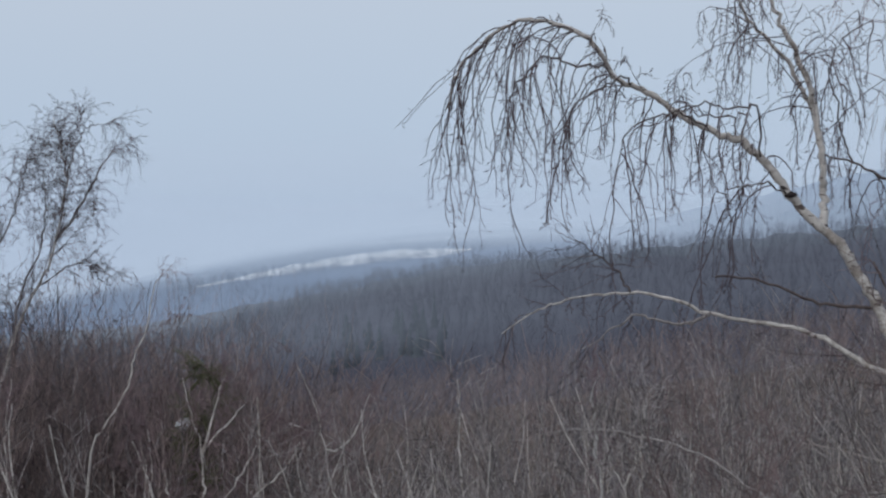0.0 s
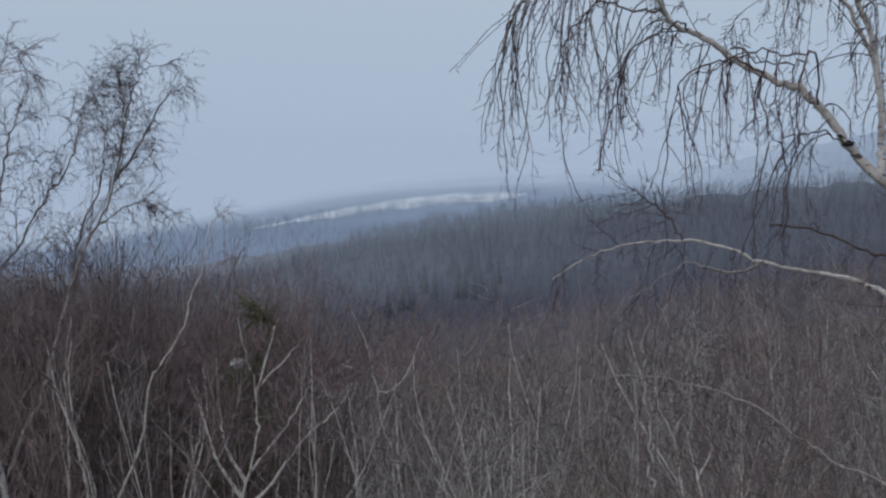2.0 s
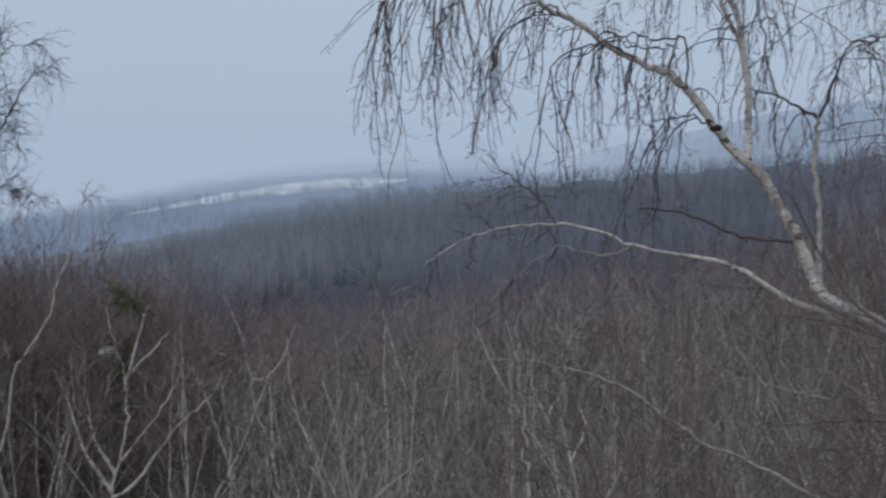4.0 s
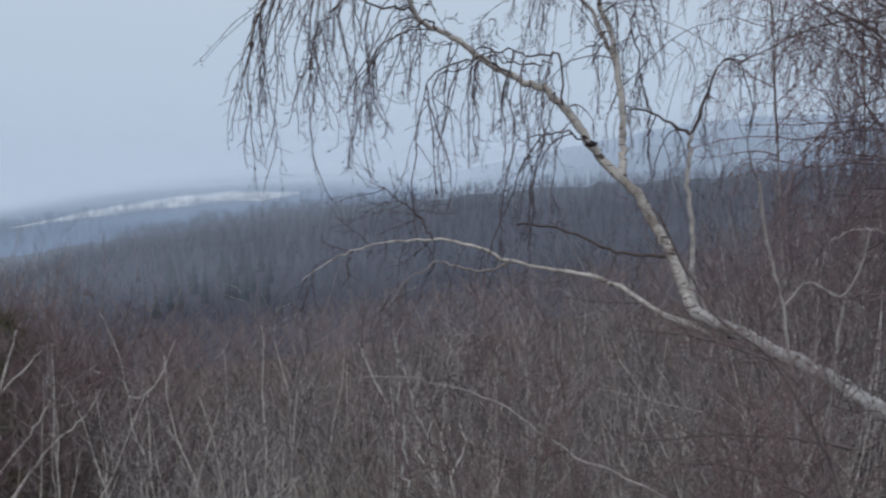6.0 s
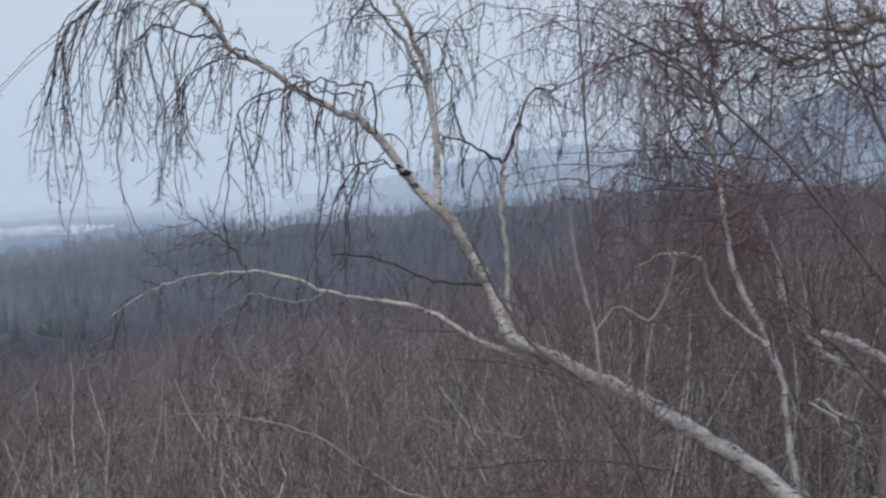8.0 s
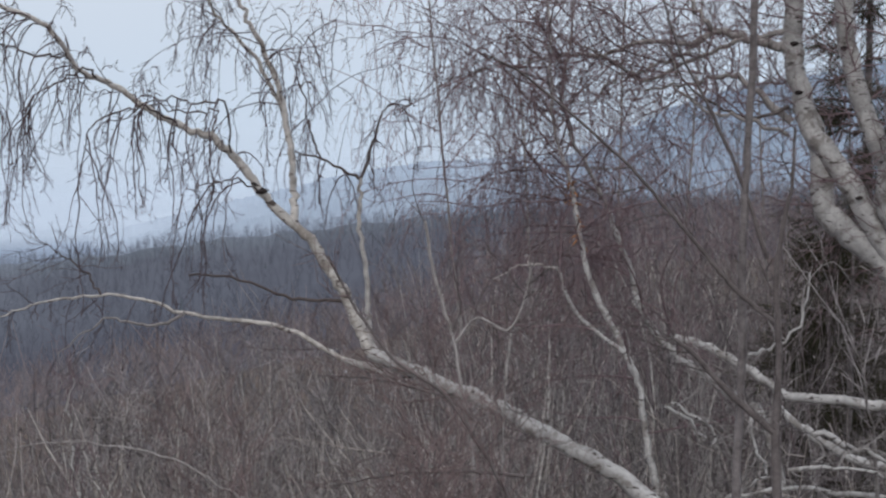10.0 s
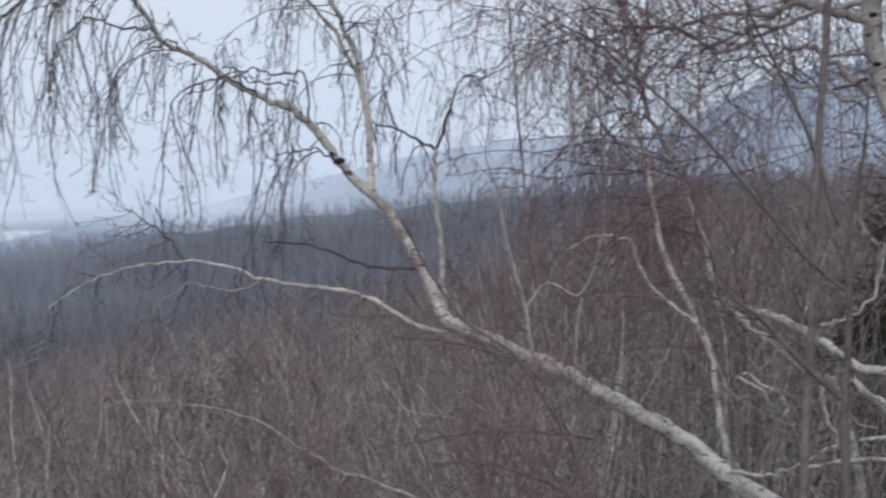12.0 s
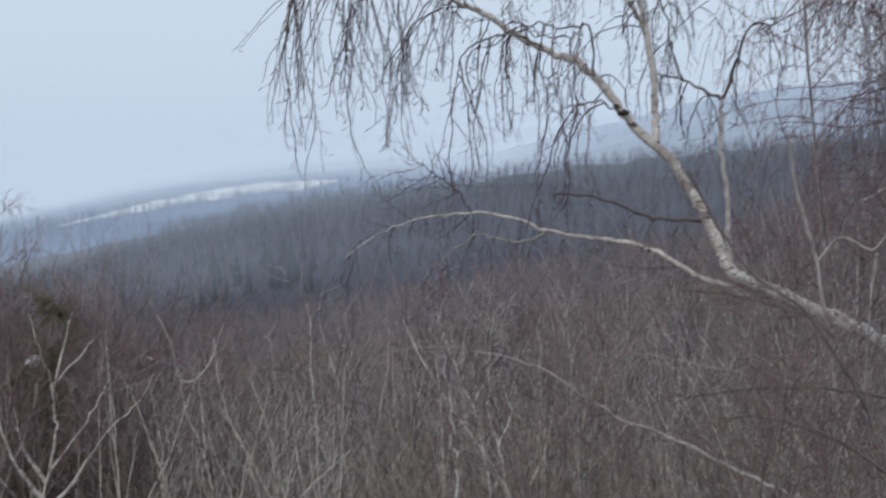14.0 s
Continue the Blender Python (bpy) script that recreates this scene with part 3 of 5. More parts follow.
# ---------------------------------------------------------------- woods too far to count
def far_trees(name, count, r0, r1, a0, a1, h0, h1, mat, seed, label, spruce=False, density=None, thick=1.0, limbs=7, bank=None):
    """Bare crowns (a stem with rising limbs) or narrow spruces, spread over the land."""
    rng = np.random.default_rng(seed)
    r = np.sqrt(rng.uniform(r0**2, r1**2, count))
    a = rng.uniform(a0, a1, count)
    if bank:
        r = np.interp(a, *bank) - rng.exponential(35, count)
    x, y = r * np.sin(np.radians(a)), r * np.cos(np.radians(a))
    if density is not None:
        keep = np.array([noise.noise((p * 0.02, q * 0.02, seed)) for p, q in zip(x, y)]) > density
        x, y, r = x[keep], y[keep], r[keep]
    n = len(x)
    base = np.stack([x, y, ground_z(x, y) - 0.3], -1)
    h = rng.uniform(h0, h1, n)
    if spruce:
        k = 9
        t = np.linspace(0, 1, k)
        P = base[:, None] + np.stack([np.zeros(k), np.zeros(k), t], -1) * h[:, None, None]
        R = (1 - t) * np.where(np.arange(k) % 2, 0.55, 1.0) * (h * rng.uniform(0.16, 0.27, n))[:, None] + 0.05
        groups = [(P, R)]
    else:
        P, R = grow(base, rng.normal(0, 0.12, (n, 3)) + (0, 0, 1), h, h * 0.006 * thick, 3, 0.14, 0.05, rng, 0.3)
        s, d, q, _ = spawn(P, R, limbs, 0.15, 0.99, 42, rng)
        P2, R2 = grow(s, d, np.repeat(h, limbs) * rng.uniform(0.15, 0.40, len(s)), np.maximum(q * 0.8, np.repeat(h, limbs) * 0.008 * thick), 2, 0.12, 0.2, rng, 0.4)
        groups = [(P, R), (P2, R2)]
    ob = tube_part(name, groups, 3 if not spruce else 6, mat, None)
    return tagged(ob, label, "woods", kind="stuff")


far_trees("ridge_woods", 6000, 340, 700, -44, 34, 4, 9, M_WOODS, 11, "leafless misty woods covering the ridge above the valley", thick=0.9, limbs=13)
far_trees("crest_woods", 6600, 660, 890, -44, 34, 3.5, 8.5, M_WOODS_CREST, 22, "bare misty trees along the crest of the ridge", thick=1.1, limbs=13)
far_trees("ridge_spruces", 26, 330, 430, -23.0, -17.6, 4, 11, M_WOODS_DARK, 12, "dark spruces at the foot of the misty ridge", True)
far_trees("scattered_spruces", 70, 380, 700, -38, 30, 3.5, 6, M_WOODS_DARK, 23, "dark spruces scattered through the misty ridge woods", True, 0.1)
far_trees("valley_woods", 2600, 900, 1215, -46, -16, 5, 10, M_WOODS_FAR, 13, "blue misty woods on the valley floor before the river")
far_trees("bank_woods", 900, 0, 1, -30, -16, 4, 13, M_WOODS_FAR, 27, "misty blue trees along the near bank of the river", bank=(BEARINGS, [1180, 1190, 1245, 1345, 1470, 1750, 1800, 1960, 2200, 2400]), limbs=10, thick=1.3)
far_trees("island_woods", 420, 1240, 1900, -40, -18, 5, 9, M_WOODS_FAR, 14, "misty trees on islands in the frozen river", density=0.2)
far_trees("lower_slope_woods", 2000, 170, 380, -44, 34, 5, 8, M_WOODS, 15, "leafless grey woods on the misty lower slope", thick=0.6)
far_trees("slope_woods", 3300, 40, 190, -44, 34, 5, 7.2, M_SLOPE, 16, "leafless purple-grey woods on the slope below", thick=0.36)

# ---------------------------------------------------------------- kinds of bare trees
def sapling(name, h, seed, label, bark, twig, per=(9, 8, 2), up=0.12, spread=32, lean=0.15, stems=2):
    """A slender bare sapling of one or more stems, rising branches and fine twigs. It stands at the origin."""
    rng = np.random.default_rng(seed)
    tree = base_empty(name, (0, 0, 0), label, "sapling", "hillside thicket")
    S = rng.normal(0, 0.12, (stems, 3)) * (1, 1, 0) - (0, 0, 0.3)
    D = rng.normal(0, lean * 0.6 + 0.06 * stems, (stems, 3)) * (1, 1, 0) + (0, 0, 1)
    P, R = grow(S, D, h * rng.uniform(0.75, 1, stems), np.full(stems, 0.0055 * h + 0.004) / stems**0.2, 12, 0.085, 0.05, rng, 0.3)
    trunks = [tube_part("trunk", [(P[n], R[n])], 5, bark, tree) for n in range(stems)]
    s, d, r, t = spawn(P, R, per[0] // stems, 0.12, 0.95, spread, rng)
    P2, R2 = grow(s, d, h * (0.34 - 0.20 * t) * rng.uniform(0.6, 1.2, len(t)), np.maximum(r * 0.6, 0.005), 7, 0.13, up, rng, 0.35)
    for n in range(len(P2)):
        tube_part("branch", [(P2[n], R2[n])], 3, bark, trunks[n // (per[0] // stems)])
    s, d, r, t = spawn(P2, R2, per[1], 0.12, 0.97, 34, rng)
    P3, R3 = grow(s, d, rng.uniform(0.25, 0.8, len(s)), np.maximum(r * 0.7, 0.004), 4, 0.13, up * 0.9, rng, 0.45)
    s, d, r, t = spawn(P3, R3, per[2], 0.2, 0.98, 32, rng)
    P4, R4 = grow(s, d, rng.uniform(0.1, 0.34, len(s)), np.maximum(r * 0.7, 0.003), 2, 0.2, up * 0.5, rng, 0.5)
    tagged(tube_part("crown", [(P3, R3), (P4, R4)], 3, twig, tree), kind="stuff")
    return tree


def light_sapling(name, h, seed, label, bark, twig, spread=34):
    """A sapling farther down the slope: a stem and a bare crown."""
    rng = np.random.default_rng(seed)
    tree = base_empty(name, (0, 0, 0), label, "sapling", "slope thicket")
    P, R = grow([(0, 0, -0.3)], [(rng.normal(0, 0.06), rng.normal(0, 0.06), 1)], [h], [0.038], 8, 0.12, 0.05, rng, 0.2)
    s, d, r, t = spawn(P, R, 14, 0.2, 0.98, spread, rng)
    P2, R2 = grow(s, d, h * (0.40 - 0.26 * t) * rng.uniform(0.6, 1.2, len(t)), np.maximum(r * 0.5, 0.009), 3, 0.16, 0.18, rng, 0.4)
    s, d, r, t = spawn(P2, R2, 5, 0.15, 0.98, 38, rng)
    P3, R3 = grow(s, d, rng.uniform(0.3, 0.9, len(s)), np.full(len(s), 0.008), 2, 0.14, 0.12, rng, 0.5)
    tube_part("trunk", [(P, R)], 4, bark, tree)
    tagged(tube_part("crown", [(P2, R2), (P3, R3)], 3, twig, tree), kind="stuff")
    return tree


NEAR = [sapling("grey_sapling", 4.6 + 0.25 * n, 30 + n, "slender leafless grey-brown sapling in a dense hillside thicket", M_GREY, M_GREYTWIG, stems=1 + n % 3) for n in range(6)]
NEAR += [sapling("red_brown_sapling", 4.4 + 0.4 * n, 40 + n, "leafless sapling with fine reddish-brown twigs", M_GREY, M_REDTWIG, (10, 8, 2), 0.13, 30) for n in range(2)]
NEAR += [sapling("pale_sapling", 5.0 + 0.5 * n, 50 + n, "young birch with a thin pale stem and bare twigs", M_MIDBARK, M_GREYTWIG, (8, 8, 2), 0.14, 26, stems=1) for n in range(2)]
DARK = [sapling("dark_sapling", 4.8 + 0.4 * n, 70 + n, "leafless sapling with dark brown twigs in shaded thicket", M_ALDER, M_DARKTWIG, (9, 10, 2), 0.14, 30, stems=1 + n) for n in range(3)]
FAR = [light_sapling("slope_sapling", 5.2 + 0.4 * n, 60 + n, "leafless reddish-brown sapling on the lower slope", M_GREY, M_REDTWIG if n % 3 else M_GREYTWIG) for n in range(6)]


placed = set()
# how high the thicket reaches, as an angle from the hilltop by bearing
TOP_A, TOP_E = [-45, -37, -33.7, -29, -27.2, -24.5, -20.6, -17.5, -12.4, -7.4, -4.7, 0.3, 4.2, 8, 12, 30], [-4.7, -4.9, -5.1, -5.3, -6.4, -7.4, -7.7, -7.1, -6.4, -6.1, -4.8, -3.6, -1.6, 0.0, 0.8, 1.5]
TALL = {k.name: max((p.matrix_basis @ v.co).z for p in k.children if p.name.startswith("crown") for v in p.data.vertices) for k in NEAR + DARK + FAR}


def plant(kinds, weights, count, r0, r1, a0, a1, apart, seed, s0, s1):
    """Spreads copies of some kinds over a stretch of the slope."""
    g = np.random.default_rng(seed)
    spots = []
    while len(spots) < count:
        r, a = math.sqrt(g.uniform(r0**2, r1**2)), radians(g.uniform(a0, a1))
        x, y = r * math.sin(a), r * math.cos(a)
        if -32 < math.degrees(a) < -17 and r < 13.8:
            continue
        if -41 < math.degrees(a) < -26 and r < 15.4:
            continue
        if kinds is NEAR and a < radians(-24) and g.random() < 0.88:
            continue
        if all((x - p) ** 2 + (y - q) ** 2 > apart**2 for p, q in spots):
            spots.append((x, y))
    for n, (x, y) in enumerate(spots):
        kind = kinds[n] if n < len(kinds) and kinds[n].name not in placed else kinds[g.choice(len(kinds), p=weights)]
        s = g.uniform(s0, s1)
        z = float(ground_z(x, y))
        reach = np.interp(math.degrees(math.atan2(x, y)), TOP_A, TOP_E) + abs(g.normal(0, 0.5)) - 0.3
        s = min(s, max(0.35, (1.6 + math.hypot(x, y) * math.tan(radians(reach)) - z) / TALL[kind.name]))
        m = pose(x, y, z, g.normal(0, 3), g.normal(0, 3), g.uniform(0, 360)) @ Matrix.Scale(s, 4)
        if kind.name not in placed:
            kind.matrix_basis = m
            placed.add(kind.name)
        else:
            copy_thing(kind, m @ Matrix.Scale(1 / kind.scale[0], 4))


plant(NEAR, [0.11] * 6 + [0.05] * 2 + [0.12] * 2, 150, 10.8, 17.5, -43, 27, 0.42, 7, 0.75, 1.08)
plant(DARK, [0.34, 0.33, 0.33], 115, 13.0, 19, -43, -24, 0.38, 10, 1.15, 1.7)
plant(DARK, [0.34, 0.33, 0.33], 40, 13, 20, -44, -31.5, 0.45, 12, 1.15, 1.45)
plant(NEAR, [0.08] * 6 + [0.06] * 2 + [0.20] * 2, 70, 11.0, 15.5, -3, 27, 0.42, 9, 0.85, 1.15)
plant(DARK, [0.34, 0.33, 0.33], 34, 12.5, 18, -17, -1, 0.5, 15, 0.75, 0.98)
plant(FAR, [1 / 6] * 6, 270, 17, 44, -43, 32, 0.7, 8, 0.8, 1.08)
plant(FAR, [1 / 6] * 6, 50, 17, 30, -15, 12, 0.7, 14, 0.98, 1.12)


def brush(name, count, r0, r1, h0, h1, mat, seed, label, r_base, a0=-43, a1=32, lean=0.22, wob=0.13, clumps=None, spread=36, twigs=6):
    """A tangle of thin upright wands with side twigs, more than anyone could count."""
    g = np.random.default_rng(seed)
    r = np.sqrt(g.uniform(r0**2, r1**2, count))
    a = np.radians(g.uniform(a0, a1, count))
    x, y = r * np.sin(a), r * np.cos(a)
    if clumps:
        sign, least = clumps
        keep = np.array([sign * noise.noise((p * 0.55, q * 0.55, 3.7)) > least for p, q in zip(x, y)])
        x, y = x[keep], y[keep]
        count = len(x)
    S = np.stack([x, y, ground_z(x, y) - 0.1], -1)
    D = g.normal(0, lean, (count, 3)) * (1, 1, 0) + (0, 0, 1)
    P, R = grow(S, D, g.uniform(h0, h1, count), g.uniform(0.6, 1.3, count) * r_base, 5, wob, 0.09, g, 0.3)
    s, d, q, t = spawn(P, R, twigs, 0.2, 0.98, spread, g)
    P2, R2 = grow(s, d, g.uniform(0.3, 1.0, len(s)), np.maximum(q * 0.6, r_base * 0.4), 4, 0.13, 0.10, g, 0.5)
    return tagged(tube_part(name, [(P, R), (P2, R2)], 3, mat, None), label, "brush", kind="stuff")


brush("brown_brush", 1900, 13.5, 26, 0.8, 2.8, M_GREYTWIG, 17, "dense tangle of thin grey-brown shrubs on the slope", 0.009, -25, clumps=(1, -0.15))
brush("shaded_brush", 2600, 11, 19, 1.5, 4.6, M_TALL, 31, "dark brown wands between paler shrubs", 0.008, -25, 24, clumps=(-1, 0.0))
brush("tan_brush", 2000, 10.3, 14, 2.4, 4.6, M_TAN, 32, "tan-grey branching shrubs in loose clumps", 0.009, -25, 3, 0.3, 0.26, clumps=(1, 0.06), spread=52, twigs=8)
brush("dark_brush", 2000, 13.8, 27, 1.5, 4.2, M_DARKTWIG, 20, "dark brown alder shrubs in a dense tangle", 0.008, -43, -21)
brush("dark_wands", 2600, 15.5, 21, 5.4, 7.5, M_DARKTWIG, 33, "dense dark brown wands rising to the tops of the alders", 0.008, -44, -27.5, 0.16, 0.14)
brush("tall_brush", 2300, 15.5, 21, 5.0, 7.2, M_TALL, 24, "tall dark brown alder wands in a dense stand", 0.008, -46, -28, 0.10, 0.12)
brush("tall_wands", 330, 10, 15, 4.6, 7.0, M_TALL, 25, "tall brown wands rising behind the white birches", 0.008, 7.5, 30, 0.12, 0.16)
brush("grey_brush", 800, 9, 15, 1.0, 3.6, M_GREYTWIG, 19, "dense tangle of thin grey wands beside the birches", 0.008, -6, 30, 0.26, 0.18)
brush("crooked_brush", 340, 9.0, 12, 3.0, 5.4, M_CROOKED, 26, "crooked pale grey twigs tangled round the birches", 0.012, -1, 21, 0.32, 0.34, spread=58, twigs=8)
brush("pale_brush", 240, 11, 16, 3.0, 4.8, M_CROOKED, 28, "pale grey crooked wands standing out of the thicket", 0.009, -25, 1, 0.24, 0.2)
brush("high_brush", 240, 13, 19, 6.0, 8.0, M_GREYTWIG, 29, "tall brown brush behind the white birches", 0.009, 6, 24, 0.12, 0.14)
brush("red_brush", 2000, 18, 60, 1.2, 4.2, M_REDTWIG, 18, "dense tangle of reddish-brown shrubs on the slope", 0.010)

# ---------------------------------------------------------------- the weeping birch that leans over the slope
rng = np.random.default_rng(21)
owner = {}


def limb(name, points, r0, r1, mat, parent, label="", steps=5, sides=8, jitter=0.007, power=1.0):
    """One stem or limb along a line of places; returns its line for shoots to leave from."""
    q = curve(points, steps, jitter, rng)
    R = taper(len(q), r0, r1, power) * (1 + 0.05 * rng.normal(0, 1, len(q)))
    line = q[None], R[None]
    owner[id(line[0])] = tube_part(name, [(q, R)], sides, mat, parent, label), line
    return line


def rooted(foot, points):
    """The points with a straight root end added below them, down to the foot."""
    a, b = np.array(foot, float), np.array(points[0], float)
    n = max(2, int(np.linalg.norm(b - a) / 0.45))
    return [tuple(a + (b - a) * k / n) for k in range(n)] + list(points)


def snap(points, line):
    """The points with the first one moved onto the line that they leave from."""
    q = line[0][0]
    return [tuple(q[np.linalg.norm(q - points[0], axis=1).argmin()]), *points[1:]]


def shoots(line, count, lo, hi, l0, l1, spread, up, r0, k=7, wob=0.12):
    s, d, r, t = spawn(*line, count, lo, hi, spread, rng)
    return grow(s, d, rng.uniform(l0, l1, len(s)), np.minimum(r * 0.7, r0), k, wob, up, rng, 0.35)


def hanging(lines, count, lo, hi, l0, l1, spread=60, forks=0):
    """Hanging shoots from each of the lines."""
    out = []
    for line in lines:
        s, d, r, t = spawn(*line, count, lo, hi, spread, rng)
        out += weep(s, d, rng.uniform(l0, l1, len(s)), rng, 0.0032, 11, forks)
    return out


def hang_each(lines, count, lo, hi, l0, l1, parent, spread=60):
    """Hanging shoots from each of the lines, every one a part of its own with its side twigs and catkins."""
    for line in lines:
        s, d, r, t = spawn(*line, count, lo, hi, spread, rng)
        (P, R), *rest = weep(s, d, rng.uniform(l0, l1, len(s)), rng)
        for n in range(len(P)):
            tube_part("hanging_twig", [(P[n], R[n])], 4, M_TWIG, owner[id(line[0])][0])
        crown.extend(rest)


birch = base_empty("weeping_birch", (3.1, 6.2, -1.2), "leaning weeping birch with an arched white stem and hanging twigs", "birch tree")
limb("trunk", [(3.4, 5.8, -2.6), (2.9, 6.3, -1.1), *[(2.46, 6.93, -0.65), (2.09, 7.22, -0.46), (1.72, 7.47, -0.26), (1.53, 7.65, -0.11), (1.30, 7.81, 0.03), (1.06, 7.97, 0.16), (0.81, 8.11, 0.29), (0.54, 8.24, 0.40), (0.27, 8.36, 0.51), (0.10, 8.46, 0.57)]], 0.060, 0.042, M_BIRCH, birch, "papery white leaning trunk", sides=12)
stem = limb("stem", [(0.17, 8.49, 0.50), (0.07, 8.53, 0.64), (0.03, 8.56, 0.74), (-0.05, 8.59, 0.93), (-0.15, 8.61, 1.10), (-0.26, 8.64, 1.28), (-0.41, 8.65, 1.42), (-0.56, 8.66, 1.59), (-0.68, 8.66, 1.76), (-0.81, 8.66, 1.90), (-0.95, 8.66, 1.97), (-1.13, 8.65, 2.05), (-1.29, 8.63, 2.16), (-1.45, 8.61, 2.26), (-1.61, 8.59, 2.34)] + [(-1.75, 8.44, 2.57), (-1.93, 8.42, 2.68), (-2.13, 8.41, 2.74), (-2.30, 8.40, 2.71), (-2.49, 8.40, 2.59), (-2.63, 8.41, 2.46), (-2.70, 8.43, 2.35), (-2.73, 8.47, 2.17)], 0.042, 0.006, M_LIMB, birch, "arched cream and white stem", sides=10, power=0.8)
stem_b = limb("limb", snap([(-0.33, 8.72, 1.40), (-0.36, 8.72, 1.56), (-0.36, 8.72, 1.70), (-0.38, 8.71, 1.92), (-0.40, 8.70, 2.08), (-0.44, 8.69, 2.27), (-0.50, 8.67, 2.43), (-0.57, 8.65, 2.58), (-0.63, 8.63, 2.71), (-0.71, 8.59, 2.92), (-0.74, 8.55, 3.12)], stem), 0.026, 0.010, M_LIMB, birch)
stem_c = limb("limb", [(-0.40, 8.81, 2.05), (-0.46, 8.79, 2.21), (-0.56, 8.77, 2.40), (-0.70, 8.74, 2.58), (-0.82, 8.71, 2.72), (-0.90, 8.68, 2.87)], 0.017, 0.007, M_LIMB, birch)
fork = limb("limb", [(0.15, 8.85, 0.45), (0.10, 8.87, 0.67), (0.10, 8.89, 0.80), (0.09, 8.91, 1.04), (0.06, 8.92, 1.33), (0.06, 8.93, 1.52), (0.07, 8.93, 1.66)], 0.020, 0.012, M_BRANCH, birch)
fork_r = limb("limb", [(0.07, 8.93, 1.66), (0.13, 8.92, 1.81), (0.20, 8.91, 2.01), (0.25, 8.91, 2.12), (0.41, 8.90, 2.13)], 0.011, 0.004, M_DARK, birch, "dark forked branch")
fork_l = limb("limb", [(0.07, 8.93, 1.66), (0.00, 8.93, 1.70), (-0.18, 8.92, 1.79), (-0.34, 8.92, 1.84)], 0.011, 0.005, M_DARK, birch, "dark forked branch")
fork_t = limb("limb", [(-0.18, 8.92, 1.79), (-0.24, 8.92, 1.94), (-0.28, 8.90, 2.18), (-0.32, 8.88, 2.39), (-0.24, 8.87, 2.57), (-0.06, 8.86, 2.68)], 0.007, 0.003, M_DARK, birch)
dead = limb("limb", snap([(-0.07, 8.59, 0.85), (-0.26, 8.59, 0.90), (-0.47, 8.59, 0.95), (-0.75, 8.58, 1.06), (-1.01, 8.55, 1.08)], stem), 0.011, 0.006, M_DARK, birch, "dark bare side branch")
arch = limb("limb", [(0.03, 8.50, 0.50), (-0.02, 8.54, 0.51), (-0.15, 8.61, 0.57), (-0.42, 8.64, 0.72), (-0.71, 8.65, 0.78), (-1.05, 8.64, 0.84), (-1.31, 8.63, 0.93), (-1.56, 8.61, 0.97), (-1.82, 8.57, 0.95), (-2.01, 8.55, 0.91), (-2.18, 8.52, 0.84), (-2.39, 8.47, 0.70)], 0.021, 0.003, M_LIMB, birch, "long pale arched side branch", power=0.8, jitter=0.007)
arch_b = limb("limb", [(-1.05, 8.64, 0.84), (-1.20, 8.63, 0.77), (-1.38, 8.62, 0.79), (-1.53, 8.62, 0.82), (-1.67, 8.61, 0.74), (-1.83, 8.58, 0.61)], 0.011, 0.003, M_MIDBARK, birch)
arch_c = limb("limb", [(-1.56, 8.61, 0.97), (-1.64, 8.62, 1.09), (-1.72, 8.63, 1.17), (-1.83, 8.63, 1.25), (-1.92, 8.63, 1.31)], 0.007, 0.003, M_DARK, birch)
low = limb("limb", [(0.60, 7.02, -0.56), (0.38, 7.12, -0.44), (0.07, 7.21, -0.33), (-0.23, 7.29, -0.19), (-0.51, 7.34, -0.11), (-0.67, 7.40, -0.01), (-0.99, 7.44, 0.17), (-1.28, 7.46, 0.25), (-1.67, 7.43, 0.28), (-2.00, 7.38, 0.21)], 0.016, 0.0025, M_MIDBARK, birch, "low grey branch reaching over the thicket", power=0.8)
drop = [limb("limb", snap(p, stem), r, 0.003, M_DARK, birch, "dark drooping branch", jitter=0.010) for p, r in (
    ([(-1.62, 8.51, 2.43), (-1.80, 8.48, 2.43), (-1.94, 8.45, 2.46), (-2.06, 8.42, 2.50), (-2.17, 8.40, 2.40), (-2.27, 8.39, 2.26), (-2.32, 8.39, 2.11)], 0.008),
    ([(-1.45, 8.35, 2.36), (-1.56, 8.33, 2.33), (-1.70, 8.31, 2.26), (-1.82, 8.29, 2.20), (-1.89, 8.29, 2.09), (-1.93, 8.28, 1.97)], 0.007),
    ([(-1.03, 8.32, 2.08), (-1.20, 8.30, 2.11), (-1.37, 8.28, 2.07), (-1.51, 8.26, 1.99), (-1.56, 8.26, 1.87), (-1.58, 8.26, 1.77)], 0.007),
    ([(-0.70, 8.26, 1.92), (-0.73, 8.25, 2.12), (-0.89, 8.23, 2.11), (-1.02, 8.22, 2.15), (-1.19, 8.20, 2.12), (-1.33, 8.19, 2.03)], 0.007),
    ([(-0.56, 8.27, 1.63), (-0.70, 8.27, 1.66), (-0.86, 8.25, 1.63), (-0.99, 8.24, 1.58)], 0.006),
    ([(-0.83, 8.88, 1.97), (-0.84, 8.87, 2.11), (-1.04, 8.85, 2.11), (-1.21, 8.82, 2.15), (-1.39, 8.80, 2.08), (-1.56, 8.77, 2.02)], 0.007),
)]

